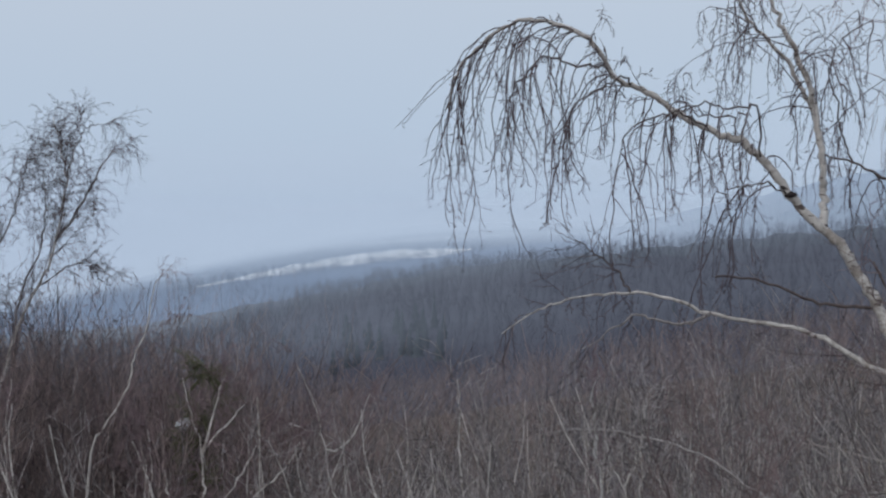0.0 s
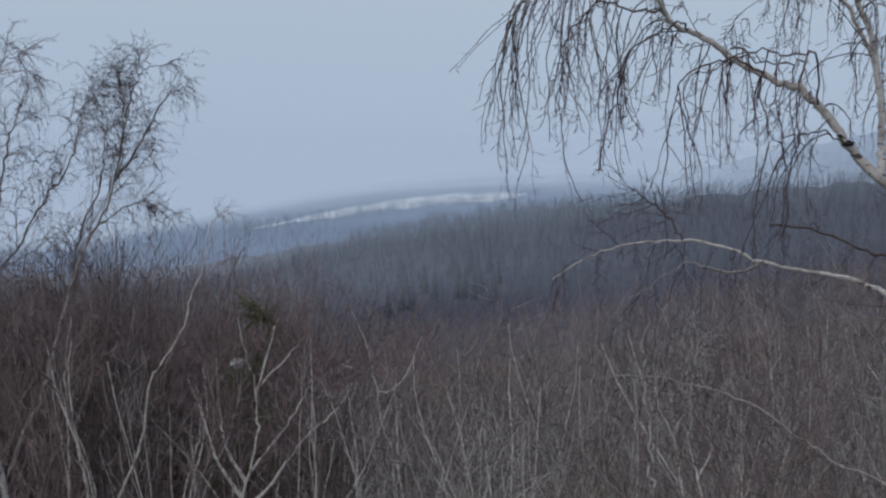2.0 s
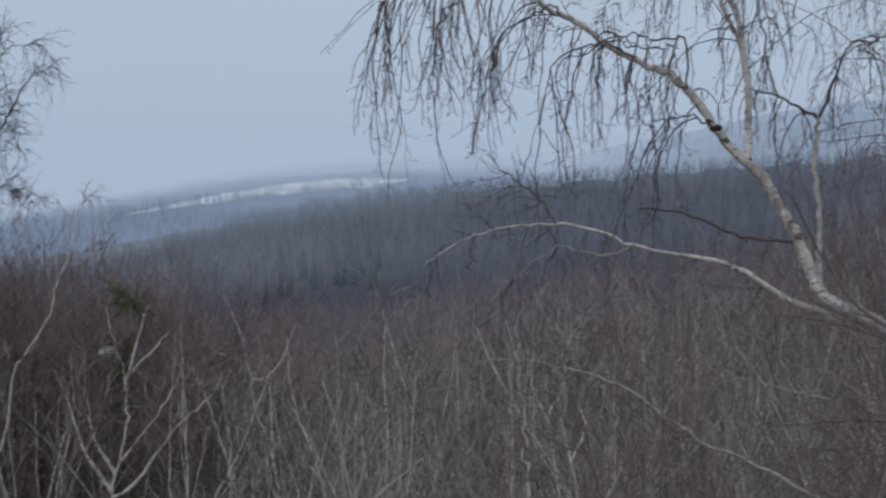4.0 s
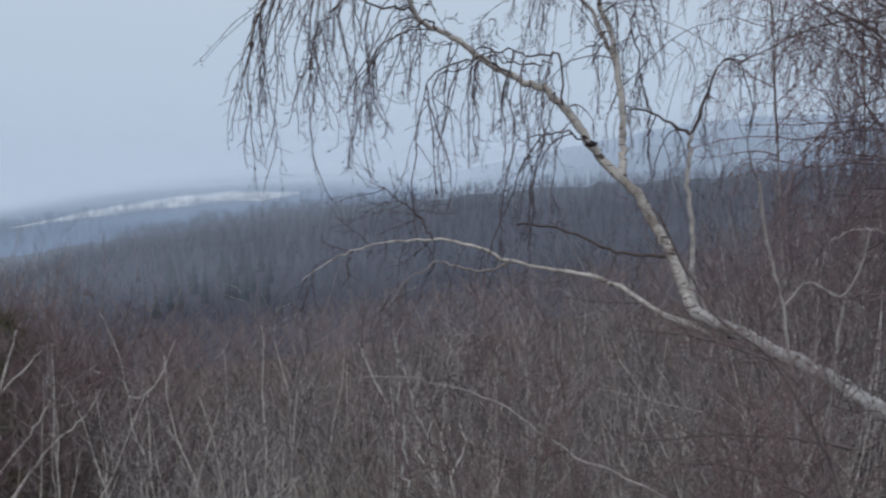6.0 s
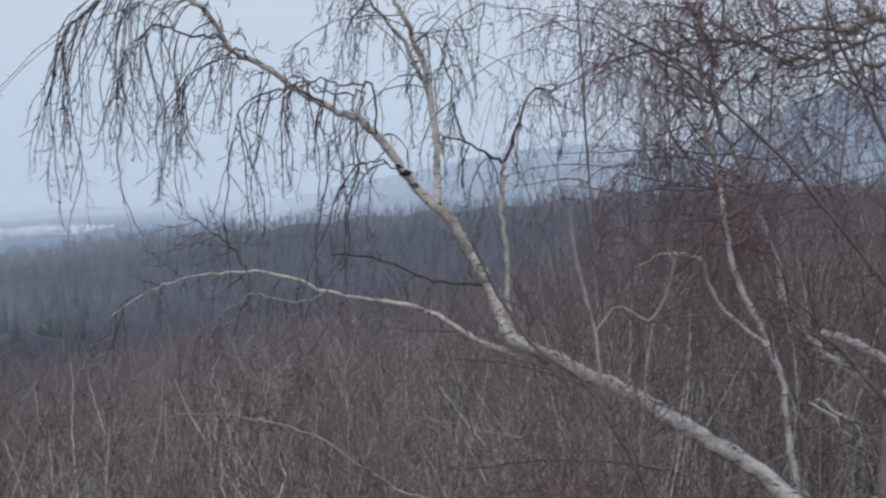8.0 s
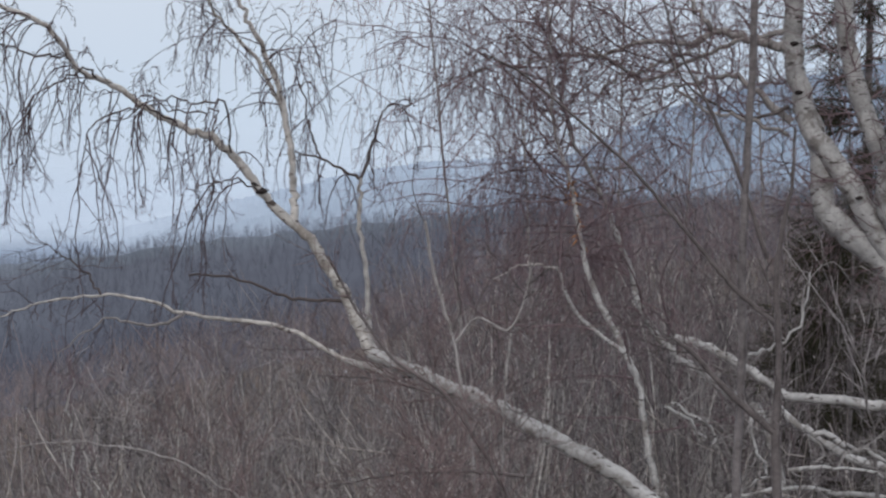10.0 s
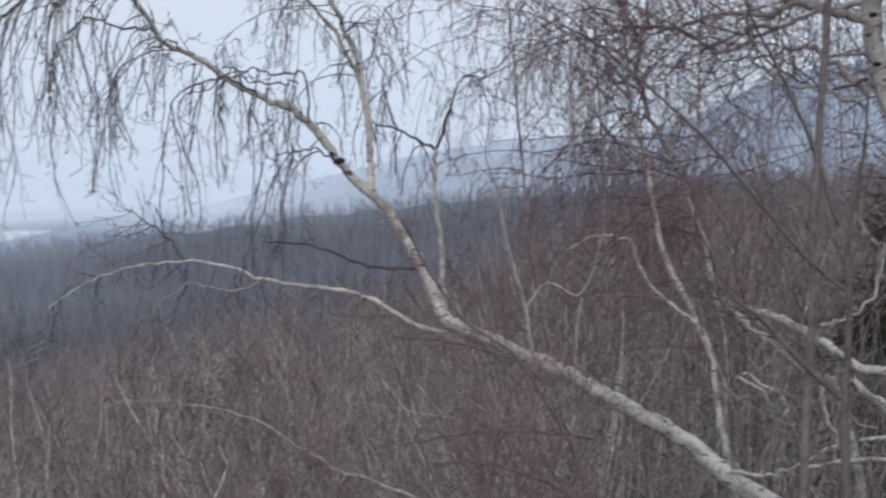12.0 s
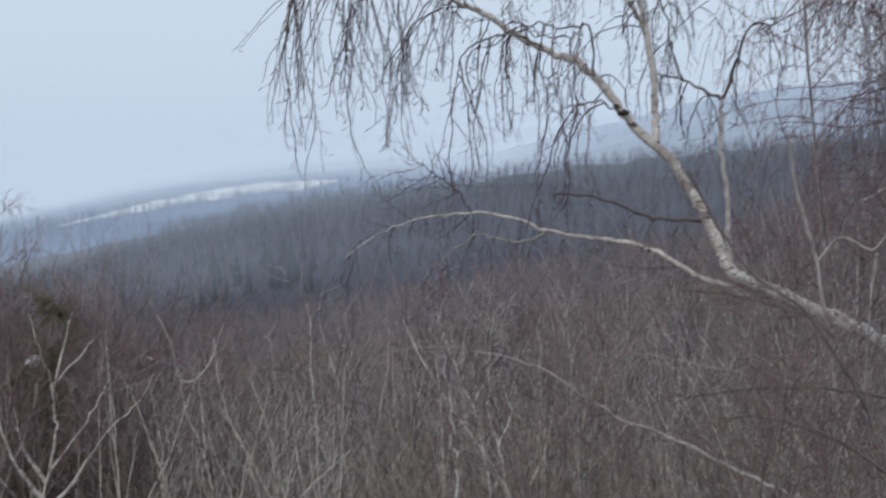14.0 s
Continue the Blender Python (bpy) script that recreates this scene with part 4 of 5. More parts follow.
def black_knots(places, tree):
    """Rough black scars where branches have broken off."""
    for x, y, z, r in places:
        bm = bmesh.new()
        bmesh.ops.create_icosphere(bm, subdivisions=2, radius=r)
        for v in bm.verts:
            v.co *= 1 + 0.45 * noise.noise(v.co * 60 + Vector((x, y, z)))
            v.co.x, v.co.z = v.co.x * 1.25, v.co.z * 0.7
            v.co += Vector((x, y - 0.02, z))
        me = bpy.data.meshes.new("knot")
        bm.to_mesh(me)
        bm.free()
        me.materials.append(M_KNOT)
        knot = new("knot", me)
        knot.parent, knot.matrix_parent_inverse = tree, tree.matrix_basis.inverted()


black_knots(((-0.55, 8.66, 1.59, 0.030), (-0.60, 8.65, 1.64, 0.014), (-0.41, 8.66, 1.41, 0.016), (-0.15, 8.66, 1.09, 0.018), (1.14, 8.15, 0.06, 0.030), (0.33, 8.44, 0.43, 0.022)), birch)
joint = curve([(-0.06, 8.50, 0.53), (0.03, 8.50, 0.50), (0.13, 8.49, 0.47), (0.22, 8.48, 0.42)], 4)
tube_part("limb", [(joint, taper(len(joint), 0.0195, 0.028))], 8, M_BRANCH, birch)

crown = []
hang_each([stem], 29, 0.62, 0.92, 0.7, 1.4, birch, 30)
hang_each(drop[:1], 9, 0.3, 1, 0.5, 1.2, birch)
hang_each(drop[1:2], 6, 0.3, 1, 0.3, 0.7, birch)
hang_each(drop[2:], 5, 0.25, 1, 0.5, 1.0, birch)
hang_each([stem], 12, 0.36, 0.62, 0.3, 0.9, birch, 75)
hang_each([stem_b, stem_c], 5, 0.3, 1, 0.2, 0.7, birch)
hang_each([fork_r, fork_l, fork_t], 6, 0.3, 1, 0.2, 0.6, birch)
for line, count, length in ((stem_b, 9, 1.2), (stem_c, 7, 1.0), (fork_t, 4, 0.5)):
    arcs = shoots(line, count, 0.3, 1, length * 0.4, length * 0.9, 58, -0.05, 0.005, 12, 0.17)
    crown += [arcs] + hanging([arcs], 5, 0.3, 1, 0.15, 0.55)
spikes = shoots(stem, 14, 0.45, 0.85, 0.15, 0.45, 60, 0.1, 0.004)
crown += [spikes] + hanging([spikes], 3, 0.4, 1, 0.05, 0.2)
tagged(tube_part("hanging_crown", crown, 3, M_TWIG, birch, "thin purple-brown hanging twigs with catkins"), kind="stuff")
under = hanging([arch], 15, 0.4, 1, 0.1, 0.5, 50) + hanging([arch_b], 6, 0.2, 1, 0.1, 0.35, 50) + hanging([dead, low], 6, 0.2, 1, 0.1, 0.3, 50)
for line in (arch_c, arch_c, arch):
    wisps = shoots(line, 7, 0.25, 1, 0.15, 0.45, 45, 0.03, 0.0035, 7, 0.12)
    s, d, r, t = spawn(*wisps, 4, 0.2, 1, 42, rng)
    under += [wisps, grow(s, d, rng.uniform(0.04, 0.16, len(s)), np.full(len(s), 0.0022), 3, 0.15, -0.05, rng, 0.6)]
tagged(tube_part("side_crown", under, 3, M_TWIG, birch, "fine dark twigs below the arched branch"), kind="stuff")

# ---------------------------------------------------------------- birches and fallen stems beside it
slim = base_empty("slim_birch", (2.1, 8.6, -3.0), "slim crooked birches with white peeling stems and a drooping crown", "birch tree")
sa = limb("stem", [(2.1, 8.6, -3.2), *[(2.08, 8.98, -0.73), (2.04, 9.03, -0.59), (1.99, 9.13, -0.20), (1.97, 9.18, 0.03), (1.94, 9.22, 0.26), (1.81, 9.27, 0.46), (1.55, 9.35, 0.70), (1.42, 9.40, 1.02)]], 0.030, 0.012, M_BIRCH, slim)
sb = limb("stem", [(1.94, 9.22, 0.26), (1.79, 9.37, 0.61), (1.68, 9.50, 0.92), (1.64, 9.60, 1.21), (1.58, 9.69, 1.62), (1.48, 9.77, 2.03), (1.48, 9.81, 2.45), (1.47, 9.84, 2.86), (1.46, 9.84, 3.36)], 0.025, 0.009, M_BIRCH, slim)
sc = limb("stem", [(3.2, 8.7, -2.6), *[(2.91, 9.28, -0.27), (2.75, 9.45, -0.01), (2.44, 9.66, 0.26), (2.16, 9.83, 0.57), (2.05, 9.96, 1.01), (1.91, 10.07, 1.44), (1.76, 10.16, 1.79), (1.64, 10.23, 2.19), (1.70, 10.25, 2.66), (1.75, 10.20, 3.34)]], 0.034, 0.009, M_BIRCH, slim)
crown = []
for line, count in ((sa, 8), (sb, 34), (sc, 34)):
    arcs = shoots(line, count, 0.3, 0.99, 0.4, 1.7, 66, -0.01, 0.008, 10, 0.15)
    crown.append(arcs)
    crown += hanging([arcs], 5, 0.15, 1, 0.3, 1.1, forks=1)
for line, count in ((sb, 13), (sc, 11)):
    s, d, r, t = spawn(*line, count, 0.42, 0.97, 50, rng)
    arcs = grow(s, d * 0.6 + np.array([-0.85, -0.1, 0.45]), rng.uniform(0.9, 2.2, count), np.full(count, 0.008), 12, 0.13, -0.09, rng, 0.3)
    crown.append(arcs)
    crown += hanging([arcs], 10, 0.2, 1, 0.25, 1.0, forks=1)
tagged(tube_part("hanging_crown", crown, 3, M_LTWIG, slim, "dense purple-brown drooping twigs"), kind="stuff")
limb("limb", [(1.41, 9.35, 1.01), (1.30, 9.37, 1.04), (1.21, 9.38, 1.04), (1.13, 9.39, 1.03), (1.06, 9.39, 0.98), (0.97, 9.40, 0.94)], 0.007, 0.003, M_PALE, slim, "small crooked white dead branch", jitter=0.004)
leaf_s, leaf_d, _, _ = spawn(*sb, 22, 0.35, 0.5, 70, rng)
lp, lr = grow(leaf_s, leaf_d, rng.uniform(0.03, 0.12, 22), np.full(22, 0.012), 3, 0.3, -0.4, rng, 0.2)
tagged(tube_part("dry_leaves", [(lp, lr)], 4, M_LEAF, slim, "few withered orange leaves"), kind="stuff")

def hillside_birch(stems, twig, label):
    """A tall birch of several stems with a wide drooping crown, standing back on the slope."""
    x, y, _ = stems[0]
    back = base_empty("hillside_birch", (x, y, float(ground_z(x, y))), label, "birch tree", "hillside birches")
    twigs = []
    for x, y, lean in stems:
        line = limb("stem", [(x, y, float(ground_z(x, y)) - 0.3), (x + lean * 0.2, y, -2.5), (x + lean * 0.6, y, 0.4), (x + lean, y, 3.0), (x + lean * 1.3, y, 5.5)], 0.022, 0.007, M_MIDBARK, back)
        arcs = shoots(line, 36, 0.4, 0.95, 0.5, 1.8, 60, 0.0, 0.009, 8, 0.16)
        s, d, r, t = spawn(*arcs, 6, 0.2, 1, 45, rng)
        more = grow(s, d, rng.uniform(0.3, 1.1, len(s)), np.minimum(r * 0.7, 0.005), 6, 0.12, -0.35, rng, 0.4)
        s, d, r, t = spawn(*more, 4, 0.2, 1, 40, rng)
        fine = grow(s, d, rng.uniform(0.1, 0.45, len(s)), np.full(len(s), 0.0030), 4, 0.10, -0.3, rng, 0.5)
        twigs += [arcs, more, fine]
    tagged(tube_part("crown", twigs, 3, twig, back, "dense drooping grey-purple twigs"), kind="stuff")


hillside_birch(((2.0, 13.6, -0.25), (2.6, 13.7, 0.25), (3.2, 14.2, 0.6), (1.4, 14.0, -0.5)), M_LTWIG, "tall birch with a wide tangled crown behind slimmer birches")
hillside_birch(((5.3, 14.2, 0.2), (5.9, 13.8, 0.5), (6.5, 14.4, 0.3), (4.9, 15.0, -0.2)), M_TALL, "tall brown birch thicket behind an old birch")


def side_twigs(line, count):
    """Crooked side branches with shorter twigs, as on a broken birch."""
    first = shoots(line, count, 0.05, 1, 0.15, 0.8, 60, 0.03, 0.006, 8, 0.34)
    s, d, r, t = spawn(*first, 4, 0.2, 1, 50, rng)
    return [first, grow(s, d, rng.uniform(0.1, 0.4, len(s)), np.maximum(r * 0.6, 0.003), 4, 0.3, 0.03, rng, 0.5)]


tagged(tube_part("lower_crown", side_twigs(sa, 5) + side_twigs(sc, 6), 3, M_ALDER, slim, "crooked pale side twigs"), kind="stuff")

for name, line, r0, r1, base in (
    ("fallen_birch", [(4.06, 8.63, -0.06), (3.83, 8.76, -0.00), (3.54, 8.89, 0.05), (3.26, 9.01, 0.08), (3.01, 9.10, 0.09), (2.87, 9.16, 0.17), (2.55, 9.29, 0.39), (2.25, 9.39, 0.50)], 0.040, 0.026, "white birch stem fallen across the thicket"),
    ("fallen_birch", [(3.75, 8.02, -0.42), (3.55, 8.14, -0.33), (3.28, 8.28, -0.22), (3.09, 8.37, -0.16), (2.86, 8.49, -0.01), (2.71, 8.57, 0.13)], 0.036, 0.022, "leaning broken white birch stem"),
    ("fallen_birch", [(3.67, 7.85, -0.38), (3.25, 8.04, -0.37), (3.00, 8.15, -0.34), (2.65, 8.28, -0.33), (2.34, 8.36, -0.40)], 0.022, 0.012, "thin pale birch stem lying over the brush"),
):
    log = base_empty(name, line[0], base, "fallen tree", "fallen birches")
    q = limb("trunk", line, r0, r1, M_BIRCH, log)
    tagged(tube_part("crown", side_twigs(q, 7), 3, M_ALDER, log), kind="stuff")

for points, r0 in (
    ([(1.97, 8.36, 0.21), (2.09, 8.32, 0.13), (2.2, 8.27, 0.04), (2.21, 8.25, -0.05)], 0.011),
    ([(2.66, 7.93, 0.12), (2.86, 7.83, 0.03), (3.01, 7.76, -0.03), (3.14, 7.68, -0.14), (3.28, 7.61, -0.19)], 0.022),
    ([(2.23, 7.89, 0.36), (2.29, 7.85, 0.2), (2.35, 7.79, -0.03), (2.37, 7.76, -0.12)], 0.011),
    ([(2.37, 8.09, 0.54), (2.49, 8.05, 0.57), (2.66, 8.02, 0.71), (2.73, 8.02, 1.03)], 0.011),
    ([(2.42, 7.54, -0.05), (2.66, 7.46, -0.02), (2.98, 7.32, -0.06)], 0.014),
    ([(1.61, 7.32, -0.16), (1.79, 7.28, -0.17), (1.97, 7.24, -0.11), (2.18, 7.2, 0.0)], 0.014),
    ([(1.99, 8.65, 0.14), (2.14, 8.59, 0.05), (2.22, 8.55, -0.07)], 0.011),
):
    log = base_empty("dead_branch", points[0], "pale crooked dead branch caught in the brush", "branch", "dead branches")
    q = limb("stem", points, r0, 0.006, M_BIRCH, log, sides=6, jitter=0.012)
    tagged(tube_part("crown", side_twigs(q, 5), 3, M_MIDBARK, log), kind="stuff")


def tangle_shrub(x, y, top, seed, mat):
    """A shrub whose thin stems bend sharply and fork into a crooked tangle."""
    g = np.random.default_rng(seed)
    foot = (x, y, float(ground_z(x, y)) - 0.1)
    shrub = base_empty("tangled_shrub", foot, "crooked grey shrub with a tangle of bent bare twigs", "shrub", "tangled shrubs")
    h = top - foot[2]
    P, R = grow(np.tile(foot, (4, 1)), g.normal(0, 0.13, (4, 3)) * (1, 1, 0) + (0, 0, 1), h * g.uniform(0.75, 1, 4), np.full(4, 0.011), 16, 0.14, 0.03, g, 0.3)
    stems = [tube_part("stem", [(P[n], R[n])], 5, mat, shrub) for n in range(4)]
    s, d, r, t = spawn(P, R, 7, 0.45, 0.98, 62, g)
    A, AR = grow(s, d, g.uniform(0.4, 1.1, len(s)), np.clip(r * 0.8, 0.004, 0.008), 10, 0.36, 0.0, g, 0.4)
    for n in range(len(A)):
        tube_part("branch", [(A[n], AR[n])], 4, mat, stems[n // 7])
    s, d, r, t = spawn(A, AR, 6, 0.15, 1, 55, g)
    B, BR = grow(s, d, g.uniform(0.12, 0.5, len(s)), np.clip(r * 0.7, 0.0025, 0.005), 7, 0.36, 0.0, g, 0.6)
    tagged(tube_part("crown", [(B, BR)], 3, mat, shrub), kind="stuff")


pick = np.random.default_rng(91)
for n, az in enumerate(np.linspace(1, 15, 12) + pick.normal(0, 0.6, 12)):
    far = pick.uniform(7.6, 10.2)
    top = 1.6 + far * math.tan(radians(pick.uniform(-10, -2.5) + max(0, az) * 0.06))
    tangle_shrub(far * math.sin(radians(az)), far * math.cos(radians(az)), top, 300 + n, (M_MIDBARK, M_ALDER)[n % 2])

clump = base_empty("old_birch", (3.9, 8.6, -2.6), "old birch with several thick white stems from one base", "birch tree")
c1 = limb("stem", [(3.95, 8.55, -2.8), (3.97, 8.6, -1.4), *[(4.11, 8.91, -0.25), (4.06, 9.04, 0.36), (3.91, 9.16, 0.76), (3.68, 9.28, 1.03), (3.51, 9.35, 1.19), (3.36, 9.41, 1.36), (3.34, 9.42, 1.61), (3.30, 9.43, 1.89), (3.20, 9.45, 2.21), (3.15, 9.44, 2.47), (3.14, 9.39, 2.90), (3.12, 9.28, 3.55)]], 0.11, 0.062, M_BIRCH, clump, sides=12)
c2 = limb("stem", [(3.95, 9.26, 0.91), (3.87, 9.31, 1.23), (3.82, 9.34, 1.44), (3.78, 9.36, 1.68), (3.70, 9.38, 1.88), (3.63, 9.40, 2.10), (3.55, 9.41, 2.43), (3.50, 9.39, 2.72), (3.45, 9.36, 3.09), (3.40, 9.28, 3.55)], 0.075, 0.062, M_BIRCH, clump, sides=12)
c3 = limb("stem", [(3.95, 8.55, -2.8), (3.93, 8.58, -1.2), *[(4.07, 8.82, -0.23), (4.01, 8.94, 0.22), (3.93, 9.02, 0.61), (3.85, 9.09, 1.03), (3.79, 9.13, 1.25), (3.73, 9.16, 1.46), (3.77, 9.14, 1.68), (3.79, 9.12, 1.94), (3.81, 9.09, 2.34), (3.75, 9.07, 2.73), (3.74, 8.97, 3.33)]], 0.16, 0.068, M_BIRCH, clump, sides=12)
c4 = limb("limb", [(3.98, 9.05, 0.60), (3.89, 9.12, 0.80), (3.76, 9.19, 1.03), (3.62, 9.26, 1.30), (3.45, 9.33, 1.63), (3.25, 9.39, 1.94), (3.19, 9.41, 2.14)], 0.090, 0.070, M_BIRCH, clump)
c5 = limb("limb", [(3.16, 9.42, 2.67), (2.78, 9.55, 2.57), (2.47, 9.65, 2.46), (2.15, 9.75, 2.33), (1.87, 9.79, 2.52), (1.59, 9.82, 2.65)], 0.020, 0.007, M_MIDBARK, clump, "crooked grey-brown side limb")
crook = [limb("limb", p, r, 0.007, M_MIDBARK, clump, "crooked grey-brown side limb", jitter=0.012) for p, r in (
    ([(3.11, 9.44, 2.51), (2.99, 9.48, 2.55), (2.84, 9.53, 2.60), (2.63, 9.58, 2.67), (2.51, 9.60, 2.79), (2.46, 9.60, 2.91), (2.49, 9.56, 3.10)], 0.040),
    ([(2.64, 9.58, 2.65), (2.43, 9.65, 2.58), (2.16, 9.71, 2.61), (1.85, 9.79, 2.54), (1.61, 9.84, 2.53), (1.33, 9.89, 2.49), (1.13, 9.92, 2.40)], 0.022),
    ([(3.14, 9.47, 2.00), (2.92, 9.53, 2.19), (2.78, 9.57, 2.34), (2.64, 9.61, 2.32), (2.44, 9.67, 2.29), (2.15, 9.75, 2.26)], 0.028),
    ([(2.58, 9.60, 2.63), (2.43, 9.66, 2.50), (2.28, 9.70, 2.45), (2.05, 9.76, 2.39), (1.93, 9.79, 2.34), (1.77, 9.84, 2.18)], 0.016),
    ([(3.08, 9.39, 1.90), (2.77, 9.49, 2.04), (2.60, 9.54, 2.07), (2.45, 9.58, 2.16), (2.34, 9.60, 2.28), (2.30, 9.58, 2.59)], 0.016),
)]
black_knots(((3.13, 9.39, 2.54, 0.026), (3.17, 9.41, 2.20, 0.026), (3.48, 9.37, 2.50, 0.024), (3.75, 9.07, 2.06, 0.030), (3.71, 9.10, 1.52, 0.030), (3.52, 9.22, 1.45, 0.022), (3.33, 9.37, 1.57, 0.020)), clump)
c6 = limb("limb", [(3.10, 9.39, 2.10), (2.87, 9.47, 2.03), (2.72, 9.51, 2.08), (2.45, 9.58, 2.25), (2.29, 9.59, 2.50)], 0.014, 0.005, M_DARK, clump, "dark curved side limb")
crown = []
for line, count in ((c5, 14), (c6, 9), *((q, 8) for q in crook), (c1, 26), (c2, 20), (c3, 20), (c4, 8)):
    arcs = shoots(line, count, 0.3, 0.99, 0.3, 1.1, 60, 0.02, 0.008, 9, 0.22)
    crown.append(arcs)
    s, d, r, t = spawn(*arcs, 5, 0.2, 1, 45, rng)
    more = grow(s, d, rng.uniform(0.15, 0.55, len(s)), np.minimum(r * 0.7, 0.005), 6, 0.16, 0.0, rng, 0.4)
    crown.append(more)
    s, d, r, t = spawn(*more, 3, 0.3, 1, 45, rng)
    crown.append(grow(s, d, rng.uniform(0.08, 0.3, len(s)), np.maximum(r * 0.7, 0.0025), 4, 0.15, -0.12, rng, 0.5))
tagged(tube_part("crown", crown, 3, M_LTWIG, clump, "tangled grey-brown crown twigs"), kind="stuff")


# ---------------------------------------------------------------- conifers
def conifer(name, place, h, width, seed, label, boughs=46, sprays=26, low=0.1):
    g = np.random.default_rng(seed)
    tree = base_empty(name, place, label, "conifer")
    base = np.array(place, float)
    P, R = grow([base], [(0, 0, 1)], [h], [0.006 * h if name == "pine" else 0.012 * h + 0.02], 10, 0.02, 0.1, g, 0.1)
    tube_part("trunk", [(P, R)], 7, M_ALDER, tree)
    t = g.uniform(low, 0.99, boughs)
    a = g.uniform(0, 2 * np.pi, boughs)
    s = base + np.stack([np.zeros(boughs), np.zeros(boughs), t * h], -1)
    d = np.stack([np.cos(a), np.sin(a), 0.25 - 0.2 * (1 - t)], -1)
    B, BR = grow(s, d, width * (1.08 - t) * g.uniform(0.7, 1.1, boughs), np.full(boughs, 0.014), 7, 0.06, -0.05, g, 0.3)
    for n in range(boughs):
        tube_part("bough", [(B[n], BR[n])], 4, M_DARK, tree)
    s, d, r, tt = spawn(B, BR, sprays, 0.12, 1, 48, g)
    S1, R1 = grow(s, d, g.uniform(0.12, 0.36, len(s)), np.full(len(s), 0.006), 4, 0.1, -0.04, g, 0.6)
    s, d, r, tt = spawn(S1, R1, 10, 0.05, 1, 55, g)
    S2, R2 = grow(s, d, g.uniform(0.025, 0.06, len(s)), np.full(len(s), 0.004), 2, 0, 0, g, 0.2)
    tagged(tube_part("needles", [(S1, R1), (S2, R2)], 3, M_PINE if name == "pine" else M_NEEDLE, tree, "dark green needled sprays"), kind="stuff")
    return tree


conifer("spruce", (4.35, 12.0, float(ground_z(4.35, 12.0)) - 0.2), 6.4, 2.3, 61, "dark green young spruce behind white birch stems", 100, 24, 0.25)
conifer("spruce", (5.1, 13.2, float(ground_z(5.1, 13.2)) - 0.2), 10.2, 1.5, 63, "tall dark spruce behind an old birch", 70, 20, 0.45)
conifer("pine", (-7.0, 12.9, float(ground_z(-7.0, 12.9)) - 0.2), 0.2 - float(ground_z(-7.0, 12.9)), 1.3, 62, "dark olive young pine standing in bare thicket", 24, 26, 0.5)

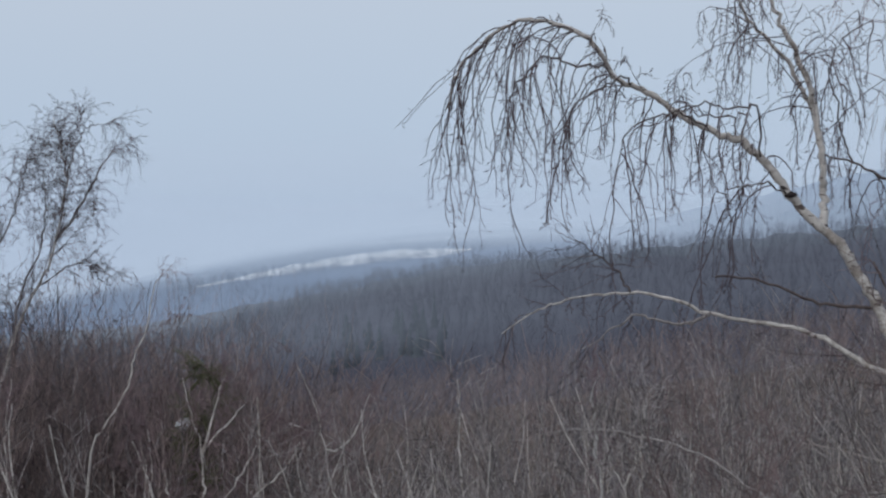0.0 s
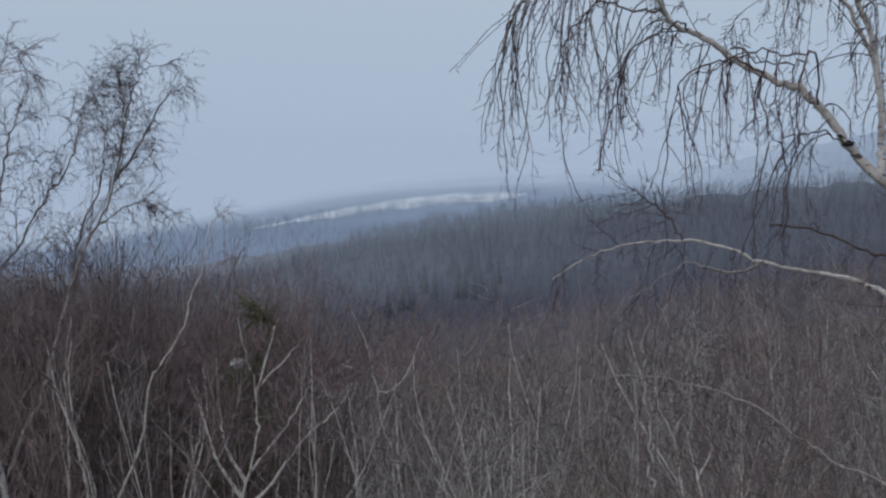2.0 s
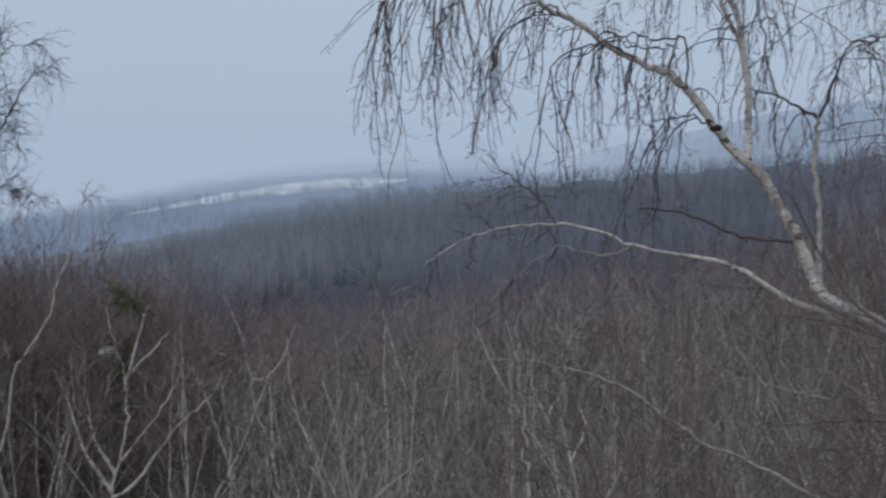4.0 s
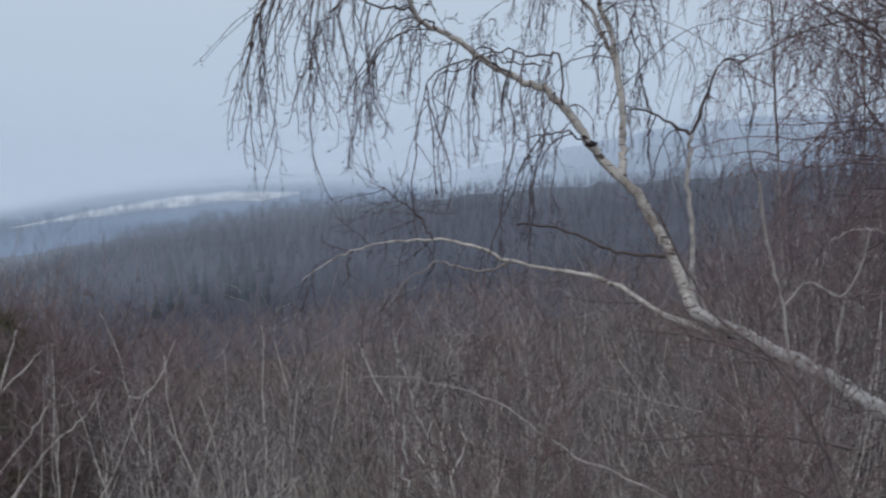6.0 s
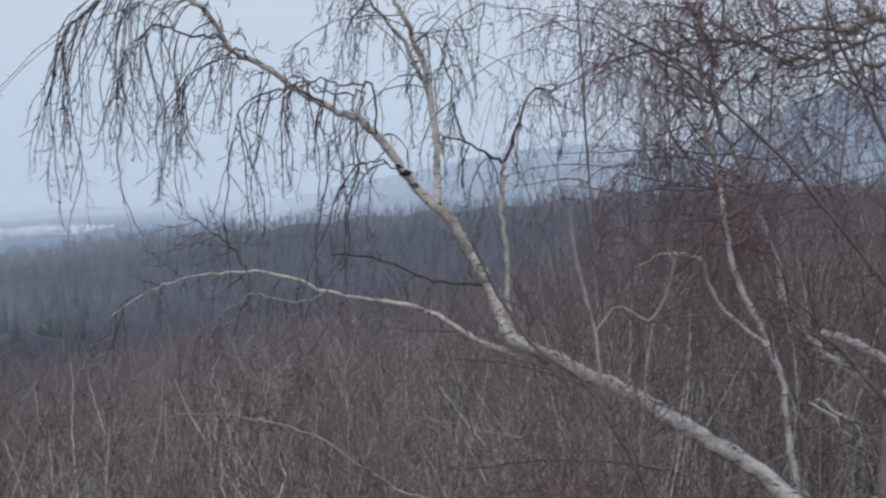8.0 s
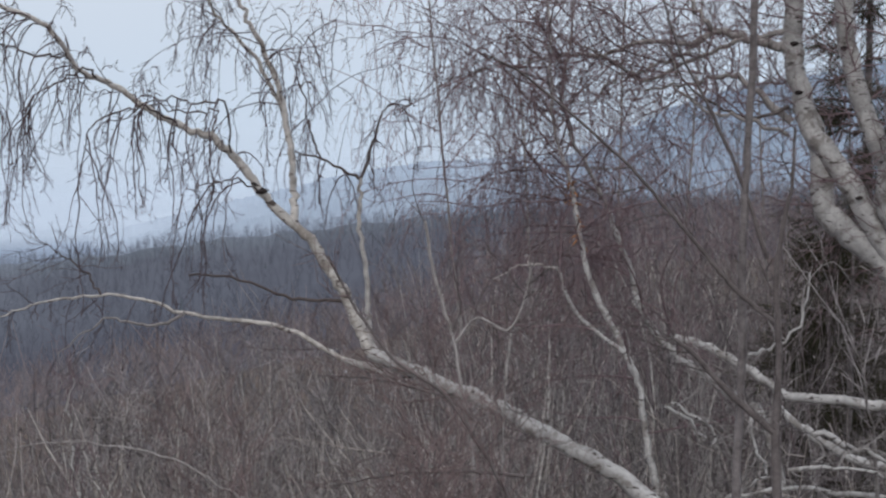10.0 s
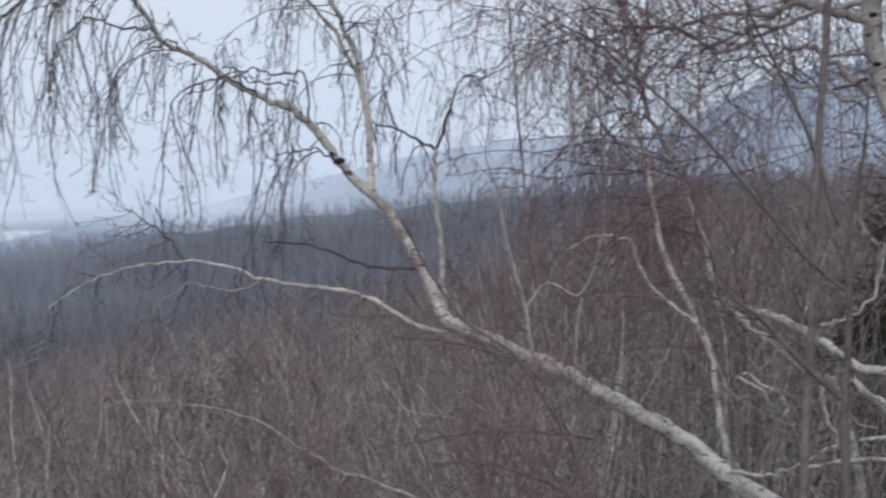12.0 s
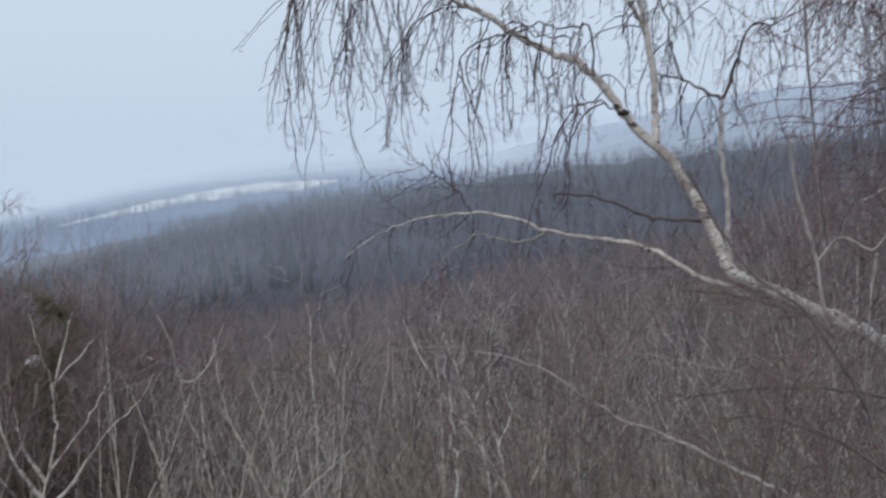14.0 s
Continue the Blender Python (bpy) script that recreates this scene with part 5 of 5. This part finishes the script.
# ---------------------------------------------------------------- brush close to the camera
for name, label, stems in (
    ("grey_alder", "thin grey-brown alder stems close by", (([(1.77, 6.42, -0.22), (1.81, 6.52, 0.20), (1.87, 6.60, 0.74), (1.88, 6.63, 1.15), (1.91, 6.64, 1.57), (1.93, 6.61, 1.98), (1.94, 6.55, 2.52)], 0.027, 0.018, M_ALDER),)),
    ("dark_alder", "dark forked alder stem with crossing branches", (([(1.90, 6.18, -0.16), (1.93, 6.30, 0.37), (1.97, 6.36, 0.76), (1.97, 6.39, 1.08), (2.00, 6.39, 1.35), (2.05, 6.38, 1.59), (2.06, 6.37, 1.83)], 0.040, 0.006, M_NEARBARK), ([(1.93, 6.31, 0.42), (1.77, 6.39, 0.57), (1.60, 6.47, 0.77), (1.51, 6.50, 0.85)], 0.020, 0.009, M_NEARBARK), ([(1.99, 6.47, 0.91), (1.83, 6.54, 1.06), (1.73, 6.58, 1.19), (1.45, 6.66, 1.55), (1.27, 6.69, 1.75), (0.87, 6.74, 2.11), (0.66, 6.75, 2.23)], 0.013, 0.004, M_NEARBARK), ([(2.00, 6.60, 1.21), (1.89, 6.64, 1.57), (1.76, 6.67, 1.91), (1.60, 6.69, 2.24), (1.51, 6.67, 2.52)], 0.012, 0.004, M_NEARBARK))),
    ("red_alder", "dark slanting shrub branch with reddish twigs", (([(0.70, 5.71, -0.03), (0.63, 5.81, 0.27), (0.53, 5.87, 0.47), (0.37, 5.93, 0.72), (0.18, 5.96, 0.85), (0.02, 5.99, 1.07), (-0.10, 6.01, 1.31)], 0.012, 0.005, M_NEARBARK), ([(0.73, 6.1, 0.31), (0.57, 6.12, 0.33), (0.42, 6.13, 0.34), (0.16, 6.15, 0.33), (-0.12, 6.14, 0.29)], 0.009, 0.003, M_NEARBARK), ([(0.69, 5.83, 0.05), (0.54, 5.87, 0.15), (0.4, 5.9, 0.2), (0.22, 5.92, 0.25), (0.01, 5.93, 0.25)], 0.009, 0.003, M_NEARBARK), ([(0.54, 6.36, 0.52), (0.42, 6.39, 0.62), (0.27, 6.41, 0.67), (0.07, 6.42, 0.72), (-0.17, 6.42, 0.74)], 0.009, 0.003, M_NEARBARK))),
    ("pale_shrub", "pale grey forked shrub stems", (([(0.54, 6.46, 0.34), (0.50, 6.52, 0.65), (0.46, 6.56, 0.90), (0.39, 6.59, 1.16), (0.35, 6.60, 1.43)], 0.011, 0.008, M_MIDBARK), ([(0.48, 6.55, 0.86), (0.58, 6.55, 0.97), (0.72, 6.53, 0.91), (0.80, 6.53, 1.03), (0.84, 6.54, 1.20)], 0.008, 0.005, M_MIDBARK), ([(0.74, 6.53, 0.90), (0.71, 6.51, 0.71), (0.69, 6.47, 0.48), (0.67, 6.42, 0.24)], 0.008, 0.005, M_MIDBARK))),
):
    x, y, z = stems[0][0][0]
    foot = (x + 0.05, y + 0.05, float(ground_z(x, y)) - 0.1)
    shrub = base_empty(name, foot, label, "shrub", "near brush")
    lines = []
    for n, (p, r0, r1, mat) in enumerate(stems):
        lines.append(limb("stem", rooted(foot, p) if n == 0 else p, r0, r1, mat, shrub, sides=7, jitter=0.002))
    tw = [shoots(q, 11, 0.2, 1, 0.12, 0.5, 45, 0.03, 0.004, 7, 0.22) for q in lines]
    for line in list(tw):
        s, d, r, t = spawn(*line, 4, 0.2, 1, 40, rng)
        tw.append(grow(s, d, rng.uniform(0.08, 0.3, len(s)), np.maximum(r * 0.7, 0.002), 4, 0.12, 0.02, rng, 0.5))
    tagged(tube_part("crown", tw, 3, M_REDFINE if "red" in name else M_NEARBARK, shrub), kind="stuff")

def red_bush(top, size, seed):
    """A shrub of very fine reddish twigs on a few thin stems."""
    g = np.random.default_rng(seed)
    x, y, z = top
    foot = (x + 0.1, y + 0.1, float(ground_z(x, y)) - 0.1)
    bush = base_empty("red_bush", foot, "shrub of very fine reddish-brown twigs below the leaning birch", "shrub", "red bushes")
    D = g.normal(0, 0.12, (5, 3)) * (1, 1, 0) + (0, 0, 1)
    P, R = grow(np.tile(foot, (5, 1)), D, np.full(5, z - foot[2]), np.full(5, 0.006), 9, 0.06, 0.04, g, 0.4)
    for n in range(5):
        tube_part("stem", [(P[n], R[n])], 4, M_ALDER, bush)
    s, d, r, t = spawn(P, R, 20, 0.65, 1, 50, g)
    A, AR = grow(s, d, g.uniform(0.3, 1, len(s)) * size, np.full(len(s), 0.0025), 6, 0.14, 0.02, g, 0.5)
    s, d, r, t = spawn(A, AR, 14, 0.1, 1, 38, g)
    B, BR = grow(s, d, g.uniform(0.1, 0.4, len(s)) * size, np.full(len(s), 0.0014), 3, 0.12, 0.02, g, 0.6)
    tagged(tube_part("crown", [(A, AR), (B, BR)], 3, M_REDFINE, bush, "fine crimson-brown twigs"), kind="stuff")


for n, (top, size) in enumerate((((-0.16, 5.42, 0.62), 0.5), ((0.22, 6.88, 0.92), 0.55), ((0.13, 5.64, 0.24), 0.5), ((-0.97, 7.85, 0.36), 0.5))):
    red_bush(top, size, 80 + n)

for stems in (([(-1.46, 9.30, -1.37), (-1.51, 9.38, -1.10), (-1.57, 9.44, -0.82), (-1.65, 9.49, -0.55), (-1.63, 9.53, -0.41), (-1.66, 9.56, -0.25)], [(-1.57, 9.44, -0.82), (-1.47, 9.52, -0.58), (-1.53, 9.55, -0.42), (-1.51, 9.58, -0.25)]), ([(-3.16, 10.05, -1.05), (-3.20, 10.14, -0.61), (-3.23, 10.19, -0.34), (-3.23, 10.23, -0.11), (-3.26, 10.26, 0.12)],), ([(-1.71, 9.83, -1.29), (-1.77, 9.91, -0.97), (-1.85, 9.98, -0.65), (-1.97, 10.01, -0.40), (-2.02, 10.06, -0.10)], [(-1.85, 9.98, -0.65), (-1.74, 10.05, -0.39), (-1.72, 10.11, -0.14), (-1.69, 10.15, 0.08)])):
    x, y, z = stems[0][0]
    foot = (x, y, float(ground_z(x, y)) - 0.2)
    young = base_empty("pale_sapling", foot, "single pale crooked sapling standing out of the thicket", "sapling", "pale saplings")
    tw = []
    for n, p in enumerate(stems):
        q = limb("trunk" if n == 0 else "limb", rooted(foot, p) if n == 0 else p, 0.013 if n == 0 else 0.009, 0.004, M_PALE, young, sides=6, jitter=0.005)
        arcs = shoots(q, 14, 0.4, 1, 0.15, 0.6, 45, 0.08, 0.006, 6, 0.2)
        s, d, r, t = spawn(*arcs, 4, 0.2, 1, 45, rng)
        tw += [arcs, grow(s, d, rng.uniform(0.08, 0.3, len(s)), np.full(len(s), 0.003), 4, 0.2, 0.05, rng, 0.6)]
    tagged(tube_part("crown", tw, 3, M_GREYTWIG, young), kind="stuff")

def thicket_birch(x, y, h, seed, bark, twig, label):
    """A young birch: a crooked stem, a few steep limbs that fork again, and fine twigs."""
    g = np.random.default_rng(seed)
    foot = (x, y, float(ground_z(x, y)) - 0.2)
    tree = base_empty("young_birch", foot, label, "birch tree", "young birches")
    P, R = grow([foot], [(g.normal(0, 0.16), g.normal(0, 0.1), 1)], [h], [0.012 + 0.002 * h], 16, 0.10, 0.03, g, 0.18)
    stem_part = tube_part("trunk", [(P, R)], 6, bark, tree)
    s, d, r, t = spawn(P, R, 6, 0.35, 0.85, 30, g)
    A, AR = grow(s, d, h * (1.0 - t) * g.uniform(0.5, 0.9, 6), r * 0.65, 9, 0.10, 0.07, g, 0.25)
    for n in range(6):
        tube_part("limb", [(A[n], AR[n])], 5, bark, stem_part)
    s, d, r, t = spawn(A, AR, 5, 0.2, 0.95, 32, g)
    B, BR = grow(s, d, g.uniform(0.3, 0.8, len(s)), np.clip(r * 0.7, 0.003, 0.006), 6, 0.12, 0.06, g, 0.5)
    s, d, r, t = spawn(B, BR, 4, 0.2, 1, 38, g)
    C, CR = grow(s, d, g.uniform(0.1, 0.35, len(s)), np.full(len(s), 0.0028), 4, 0.14, 0.02, g, 0.7)
    tagged(tube_part("crown", [(B, BR), (C, CR)], 3, twig, tree), kind="stuff")


pick = np.random.default_rng(90)
for n, az in enumerate(np.linspace(-34, 9, 34) + pick.normal(0, 0.5, 34)):
    far = pick.uniform(10.4, 13.2)
    x, y = far * math.sin(radians(az)), far * math.cos(radians(az))
    reach = 1.6 + far * math.tan(radians(np.interp(az, TOP_A, TOP_E) - pick.uniform(0.2, 3.0)))
    thicket_birch(x, y, reach - float(ground_z(x, y)), 200 + n, M_PALE, M_GREYTWIG, "young birch with a pale forking stem among brown brush")
for n, az in enumerate(np.linspace(-43, -29.5, 28) + pick.normal(0, 0.4, 28)):
    far = pick.uniform(15.5, 18.5)
    x, y = far * math.sin(radians(az)), far * math.cos(radians(az))
    reach = 1.6 + far * math.tan(radians(pick.uniform(-3.6, -0.6) if az < -34 else pick.uniform(-4.9, -3.7)))
    thicket_birch(x, y, reach - float(ground_z(x, y)), 240 + n, M_ALDER, M_TWIG, "slender young birch with fine dark twigs against the mist")

# ---------------------------------------------------------------- trees on the left of the slope
for name, label, stems, count in (
    ("young_birch", "tall thin birch with upright bare twigs against the sky", (([(-9.50, 11.37, -2.55), (-9.41, 11.72, -1.74), (-9.26, 12.00, -1.14), (-9.18, 12.18, -0.53), (-9.09, 12.35, 0.10), (-8.88, 12.56, 0.70), (-8.73, 12.69, 1.17), (-8.69, 12.76, 1.54), (-8.63, 12.80, 1.89), (-8.69, 12.74, 2.24), (-8.73, 12.70, 2.56)], 0.040, 0.005, M_GREY),
        ([(-8.73, 12.69, 1.17), (-8.55, 12.85, 1.51), (-8.42, 12.94, 1.81), (-8.25, 13.04, 2.12), (-8.15, 13.10, 2.22)], 0.016, 0.004, M_ALDER),
        ([(-8.63, 12.80, 1.89), (-8.55, 12.84, 2.24), (-8.43, 12.91, 2.45), (-8.32, 12.98, 2.49)], 0.010, 0.004, M_ALDER),
        ([(-9.09, 12.35, 0.10), (-9.05, 12.43, 0.50), (-8.89, 12.61, 1.16), (-8.83, 12.66, 1.62), (-8.85, 12.64, 1.97)], 0.014, 0.004, M_ALDER),
        ([(-8.88, 12.56, 0.70), (-8.65, 12.77, 0.88), (-8.45, 12.88, 0.90), (-8.38, 12.92, 0.72)], 0.008, 0.003, M_ALDER)), 18),
    ("young_birch", "slanting young birch with a bare drooping crown", (([(-10.1, 11.40, -1.40), (-9.86, 11.72, -0.17), (-9.59, 12.03, 0.43), (-9.42, 12.20, 0.86), (-9.16, 12.42, 1.36), (-9.07, 12.49, 1.70), (-9.00, 12.53, 2.04), (-8.89, 12.61, 2.20)], 0.030, 0.005, M_ALDER),
        ([(-9.86, 11.72, -0.17), (-9.80, 11.88, 0.50), (-9.73, 11.96, 1.10), (-9.67, 12.02, 1.59), (-9.58, 12.09, 1.89), (-9.48, 12.16, 2.23)], 0.018, 0.004, M_ALDER),
        ([(-9.73, 11.96, 1.10), (-9.85, 11.90, 1.70), (-9.69, 11.97, 2.48), (-9.58, 12.06, 2.54), (-9.47, 12.15, 2.41)], 0.010, 0.003, M_ALDER)), 16),
    ("thin_birch", "thin birch sapling with a nodding bare top", (([(-8.50, 12.76, -0.60), (-8.41, 12.86, 0.14), (-8.34, 12.93, 0.39), (-8.27, 13.01, 0.80), (-8.24, 13.04, 0.92)], 0.011, 0.003, M_ALDER),), 5),
    ("slender_birch", "slender crooked birch with a sparse bare crown", (([(-7.74, 11.01, -2.26), (-7.69, 11.13, -1.99), (-7.57, 11.39, -1.44), (-7.56, 11.53, -0.87), (-7.47, 11.63, -0.68), (-7.30, 11.81, -0.29), (-7.26, 11.87, -0.02), (-7.17, 11.97, 0.30), (-7.10, 12.05, 0.73), (-7.05, 12.09, 0.82)], 0.025, 0.004, M_PALE),), 7),
    ("white_birch", "white birch trunk with black marks", (([(-6.93, 8.51, -1.45), (-6.98, 8.55, -1.23), (-7.15, 8.63, -0.48), (-7.24, 8.68, 0.14), (-7.31, 8.71, 0.76), (-7.27, 8.78, 1.86), (-7.20, 8.80, 2.49)], 0.055, 0.010, M_BIRCH),), 16),
    ("forked_birch", "pale birch forking into several stems in the thicket", (([(-6.08, 10.79, -2.02), (-6.09, 10.88, -1.73), (-6.04, 11.04, -1.25), (-6.06, 11.09, -1.03), (-6.10, 11.14, -0.71), (-6.21, 11.14, -0.41), (-6.29, 11.15, -0.09)], 0.029, 0.004, M_PALE), ([(-6.09, 10.85, -1.82), (-6.19, 10.84, -1.66), (-6.34, 10.82, -1.44), (-6.42, 10.83, -1.23), (-6.56, 10.84, -0.87), (-6.66, 10.83, -0.65)], 0.024, 0.004, M_PALE), ([(-6.01, 10.87, -1.88), (-5.93, 10.97, -1.74), (-5.77, 11.13, -1.47), (-5.62, 11.27, -1.23), (-5.38, 11.45, -0.98), (-5.26, 11.56, -0.73)], 0.020, 0.004, M_PALE), ([(-6.08, 11.13, -0.83), (-5.99, 11.29, -0.27), (-5.93, 11.35, -0.06)], 0.013, 0.004, M_PALE), ([(-6.08, 11.14, -0.78), (-5.87, 11.31, -0.50), (-5.74, 11.41, -0.32)], 0.013, 0.004, M_PALE), ([(-6.09, 10.90, -1.66), (-6.25, 10.89, -1.38), (-6.33, 10.90, -1.16), (-6.38, 10.93, -0.93)], 0.020, 0.004, M_PALE), ([(-6.02, 10.97, -1.57), (-5.88, 11.13, -1.25), (-5.71, 11.30, -0.94), (-5.63, 11.38, -0.74)], 0.015, 0.004, M_PALE)), 9),
    ("forked_birch", "pale birch with a forked top above brown thicket", (([(-4.82, 11.91, -2.22), (-4.91, 11.97, -1.91), (-5.02, 12.03, -1.54), (-5.17, 12.05, -1.20), (-5.25, 12.10, -0.83), (-5.35, 12.13, -0.45), (-5.54, 12.11, -0.06)], 0.024, 0.004, M_PALE), ([(-5.24, 12.09, -0.89), (-5.09, 12.15, -0.91), (-4.94, 12.26, -0.68), (-4.84, 12.35, -0.37)], 0.014, 0.004, M_PALE), ([(-4.95, 11.99, -1.76), (-4.98, 12.03, -1.61), (-5.04, 12.13, -1.10), (-5.07, 12.19, -0.75)], 0.015, 0.004, M_PALE), ([(-5.28, 12.09, -0.78), (-5.35, 12.08, -0.73), (-5.58, 11.99, -0.63)], 0.010, 0.004, M_PALE)), 9),
    ("thin_birch", "thin pale birch stem in dark thicket", (([(-6.84, 10.90, -2.14), (-6.84, 10.99, -1.87), (-6.79, 11.14, -1.48), (-6.77, 11.20, -1.30), (-6.78, 11.26, -1.02), (-6.85, 11.29, -0.74)], 0.022, 0.008, M_PALE),), 3),
    ("thin_birch", "thin pale birch stem in dark thicket", (([(-6.99, 11.04, -2.19), (-7.03, 11.10, -1.92), (-7.11, 11.21, -1.37), (-7.16, 11.26, -1.05)], 0.019, 0.010, M_PALE),), 3),
    ("thin_birch", "thin pale birch stem in dark thicket", (([(-8.00, 10.71, -2.20), (-8.09, 10.87, -1.50), (-8.14, 10.93, -1.15), (-8.20, 11.02, -0.54), (-8.19, 11.10, -0.15)], 0.026, 0.012, M_PALE),), 3),
    ("thin_birch", "thin pale birch stem in dark thicket", (([(-7.25, 9.99, -2.29), (-7.34, 10.14, -1.71), (-7.45, 10.18, -1.29), (-7.53, 10.21, -0.98), (-7.60, 10.26, -0.56), (-7.61, 10.32, -0.25)], 0.030, 0.010, M_PALE),), 3),
    ("thin_birch", "thin pale birch stem in dark thicket", (([(-7.45, 10.08, -2.34), (-7.59, 10.22, -1.70), (-7.73, 10.27, -1.17), (-7.82, 10.30, -0.80), (-7.83, 10.36, -0.48)], 0.026, 0.009, M_PALE),), 3),
    ("thin_birch", "thin pale birch stem in dark thicket", (([(-6.49, 10.48, -2.36), (-6.55, 10.65, -1.77), (-6.51, 10.85, -1.20), (-6.51, 10.92, -0.93), (-6.57, 10.96, -0.56)], 0.024, 0.006, M_PALE),), 3),
    ("thin_birch", "short white birch stem with dark marks among grey wands", (([(-1.90, 9.60, -1.25), (-1.94, 9.68, -0.93), (-1.97, 9.74, -0.69), (-2.02, 9.81, -0.32), (-2.05, 9.86, 0.05), (-2.03, 9.90, 0.35)], 0.030, 0.005, M_BIRCH),), 8),
):
    p0, p1 = np.array(stems[0][0][0]), np.array(stems[0][0][1])
    x, y = p0[:2] + (p0 - p1)[:2] / (p1 - p0)[2] * 1.2
    foot = (x, y, float(ground_z(x, y)) - 0.2)
    tree = base_empty(name, foot, label, "birch tree")
    tw, grown = [], []
    for n, (p, r0, r1, mat) in enumerate(stems):
        q = limb("stem", rooted(foot, p) if n == 0 else snap(p, min(grown, key=lambda line: np.linalg.norm(line[0][0] - p[0], axis=1).min())), r0 * 1.1, min(r1, 0.0035) if mat is M_PALE else r1, mat, tree, sides=7, jitter=0.006 if mat is M_PALE else 0.012)
        grown.append(q)
        length = np.linalg.norm(np.diff(q[0][0], axis=0), axis=1).sum()
        s, d, r, t = spawn(*q, max(4, int(count * length / 5)), 0.34 if n == 0 else 0.15, 0.97, 30, rng)
        arcs = grow(s, d, np.clip((1.05 - t) * length * 0.3, 0.25, 0.9) * rng.uniform(0.6, 1.1, len(t)), np.clip(r * 0.5, 0.003, 0.007), 8, 0.09, 0.05, rng, 0.4)
        s, d, r, t = spawn(*arcs, 8, 0.15, 1, 36, rng)
        more = grow(s, d, rng.uniform(0.12, 0.5, len(s)), np.clip(r * 0.7, 0.0024, 0.0036), 7, 0.13, -0.12, rng, 0.6)
        s, d, r, t = spawn(*more, 6, 0.15, 1, 42, rng)
        fine = grow(s, d, rng.uniform(0.03, 0.12, len(s)), np.full(len(s), 0.0022), 3, 0.2, -0.15, rng, 0.8)
        tw += [arcs, more, fine]
        if name == "young_birch":
            tw += hanging([arcs], 5, 0.15, 1, 0.2, 0.65, 40)
    tagged(tube_part("crown", tw, 3, M_TWIG if name == "young_birch" else M_LTWIG, tree, "fine bare twigs"), kind="stuff")

# ---------------------------------------------------------------- old snow lying in the thicket
bm = bmesh.new()
bmesh.ops.create_icosphere(bm, subdivisions=4, radius=1)
for v in bm.verts:
    q = 1 + 0.35 * noise.noise(v.co * 2.2)
    v.co = Vector((v.co.x * 0.08 * q, v.co.y * 0.09 * q, v.co.z * 0.06 * q))
me = bpy.data.meshes.new("snow_patch")
bm.to_mesh(me)
bm.free()
me.materials.append(M_SNOW)
snow = tagged(new("snow_patch", me), "clump of old snow caught on a pine bough", "snow")
snow.matrix_basis = Matrix.Translation((-7.18, 12.72, -0.84))
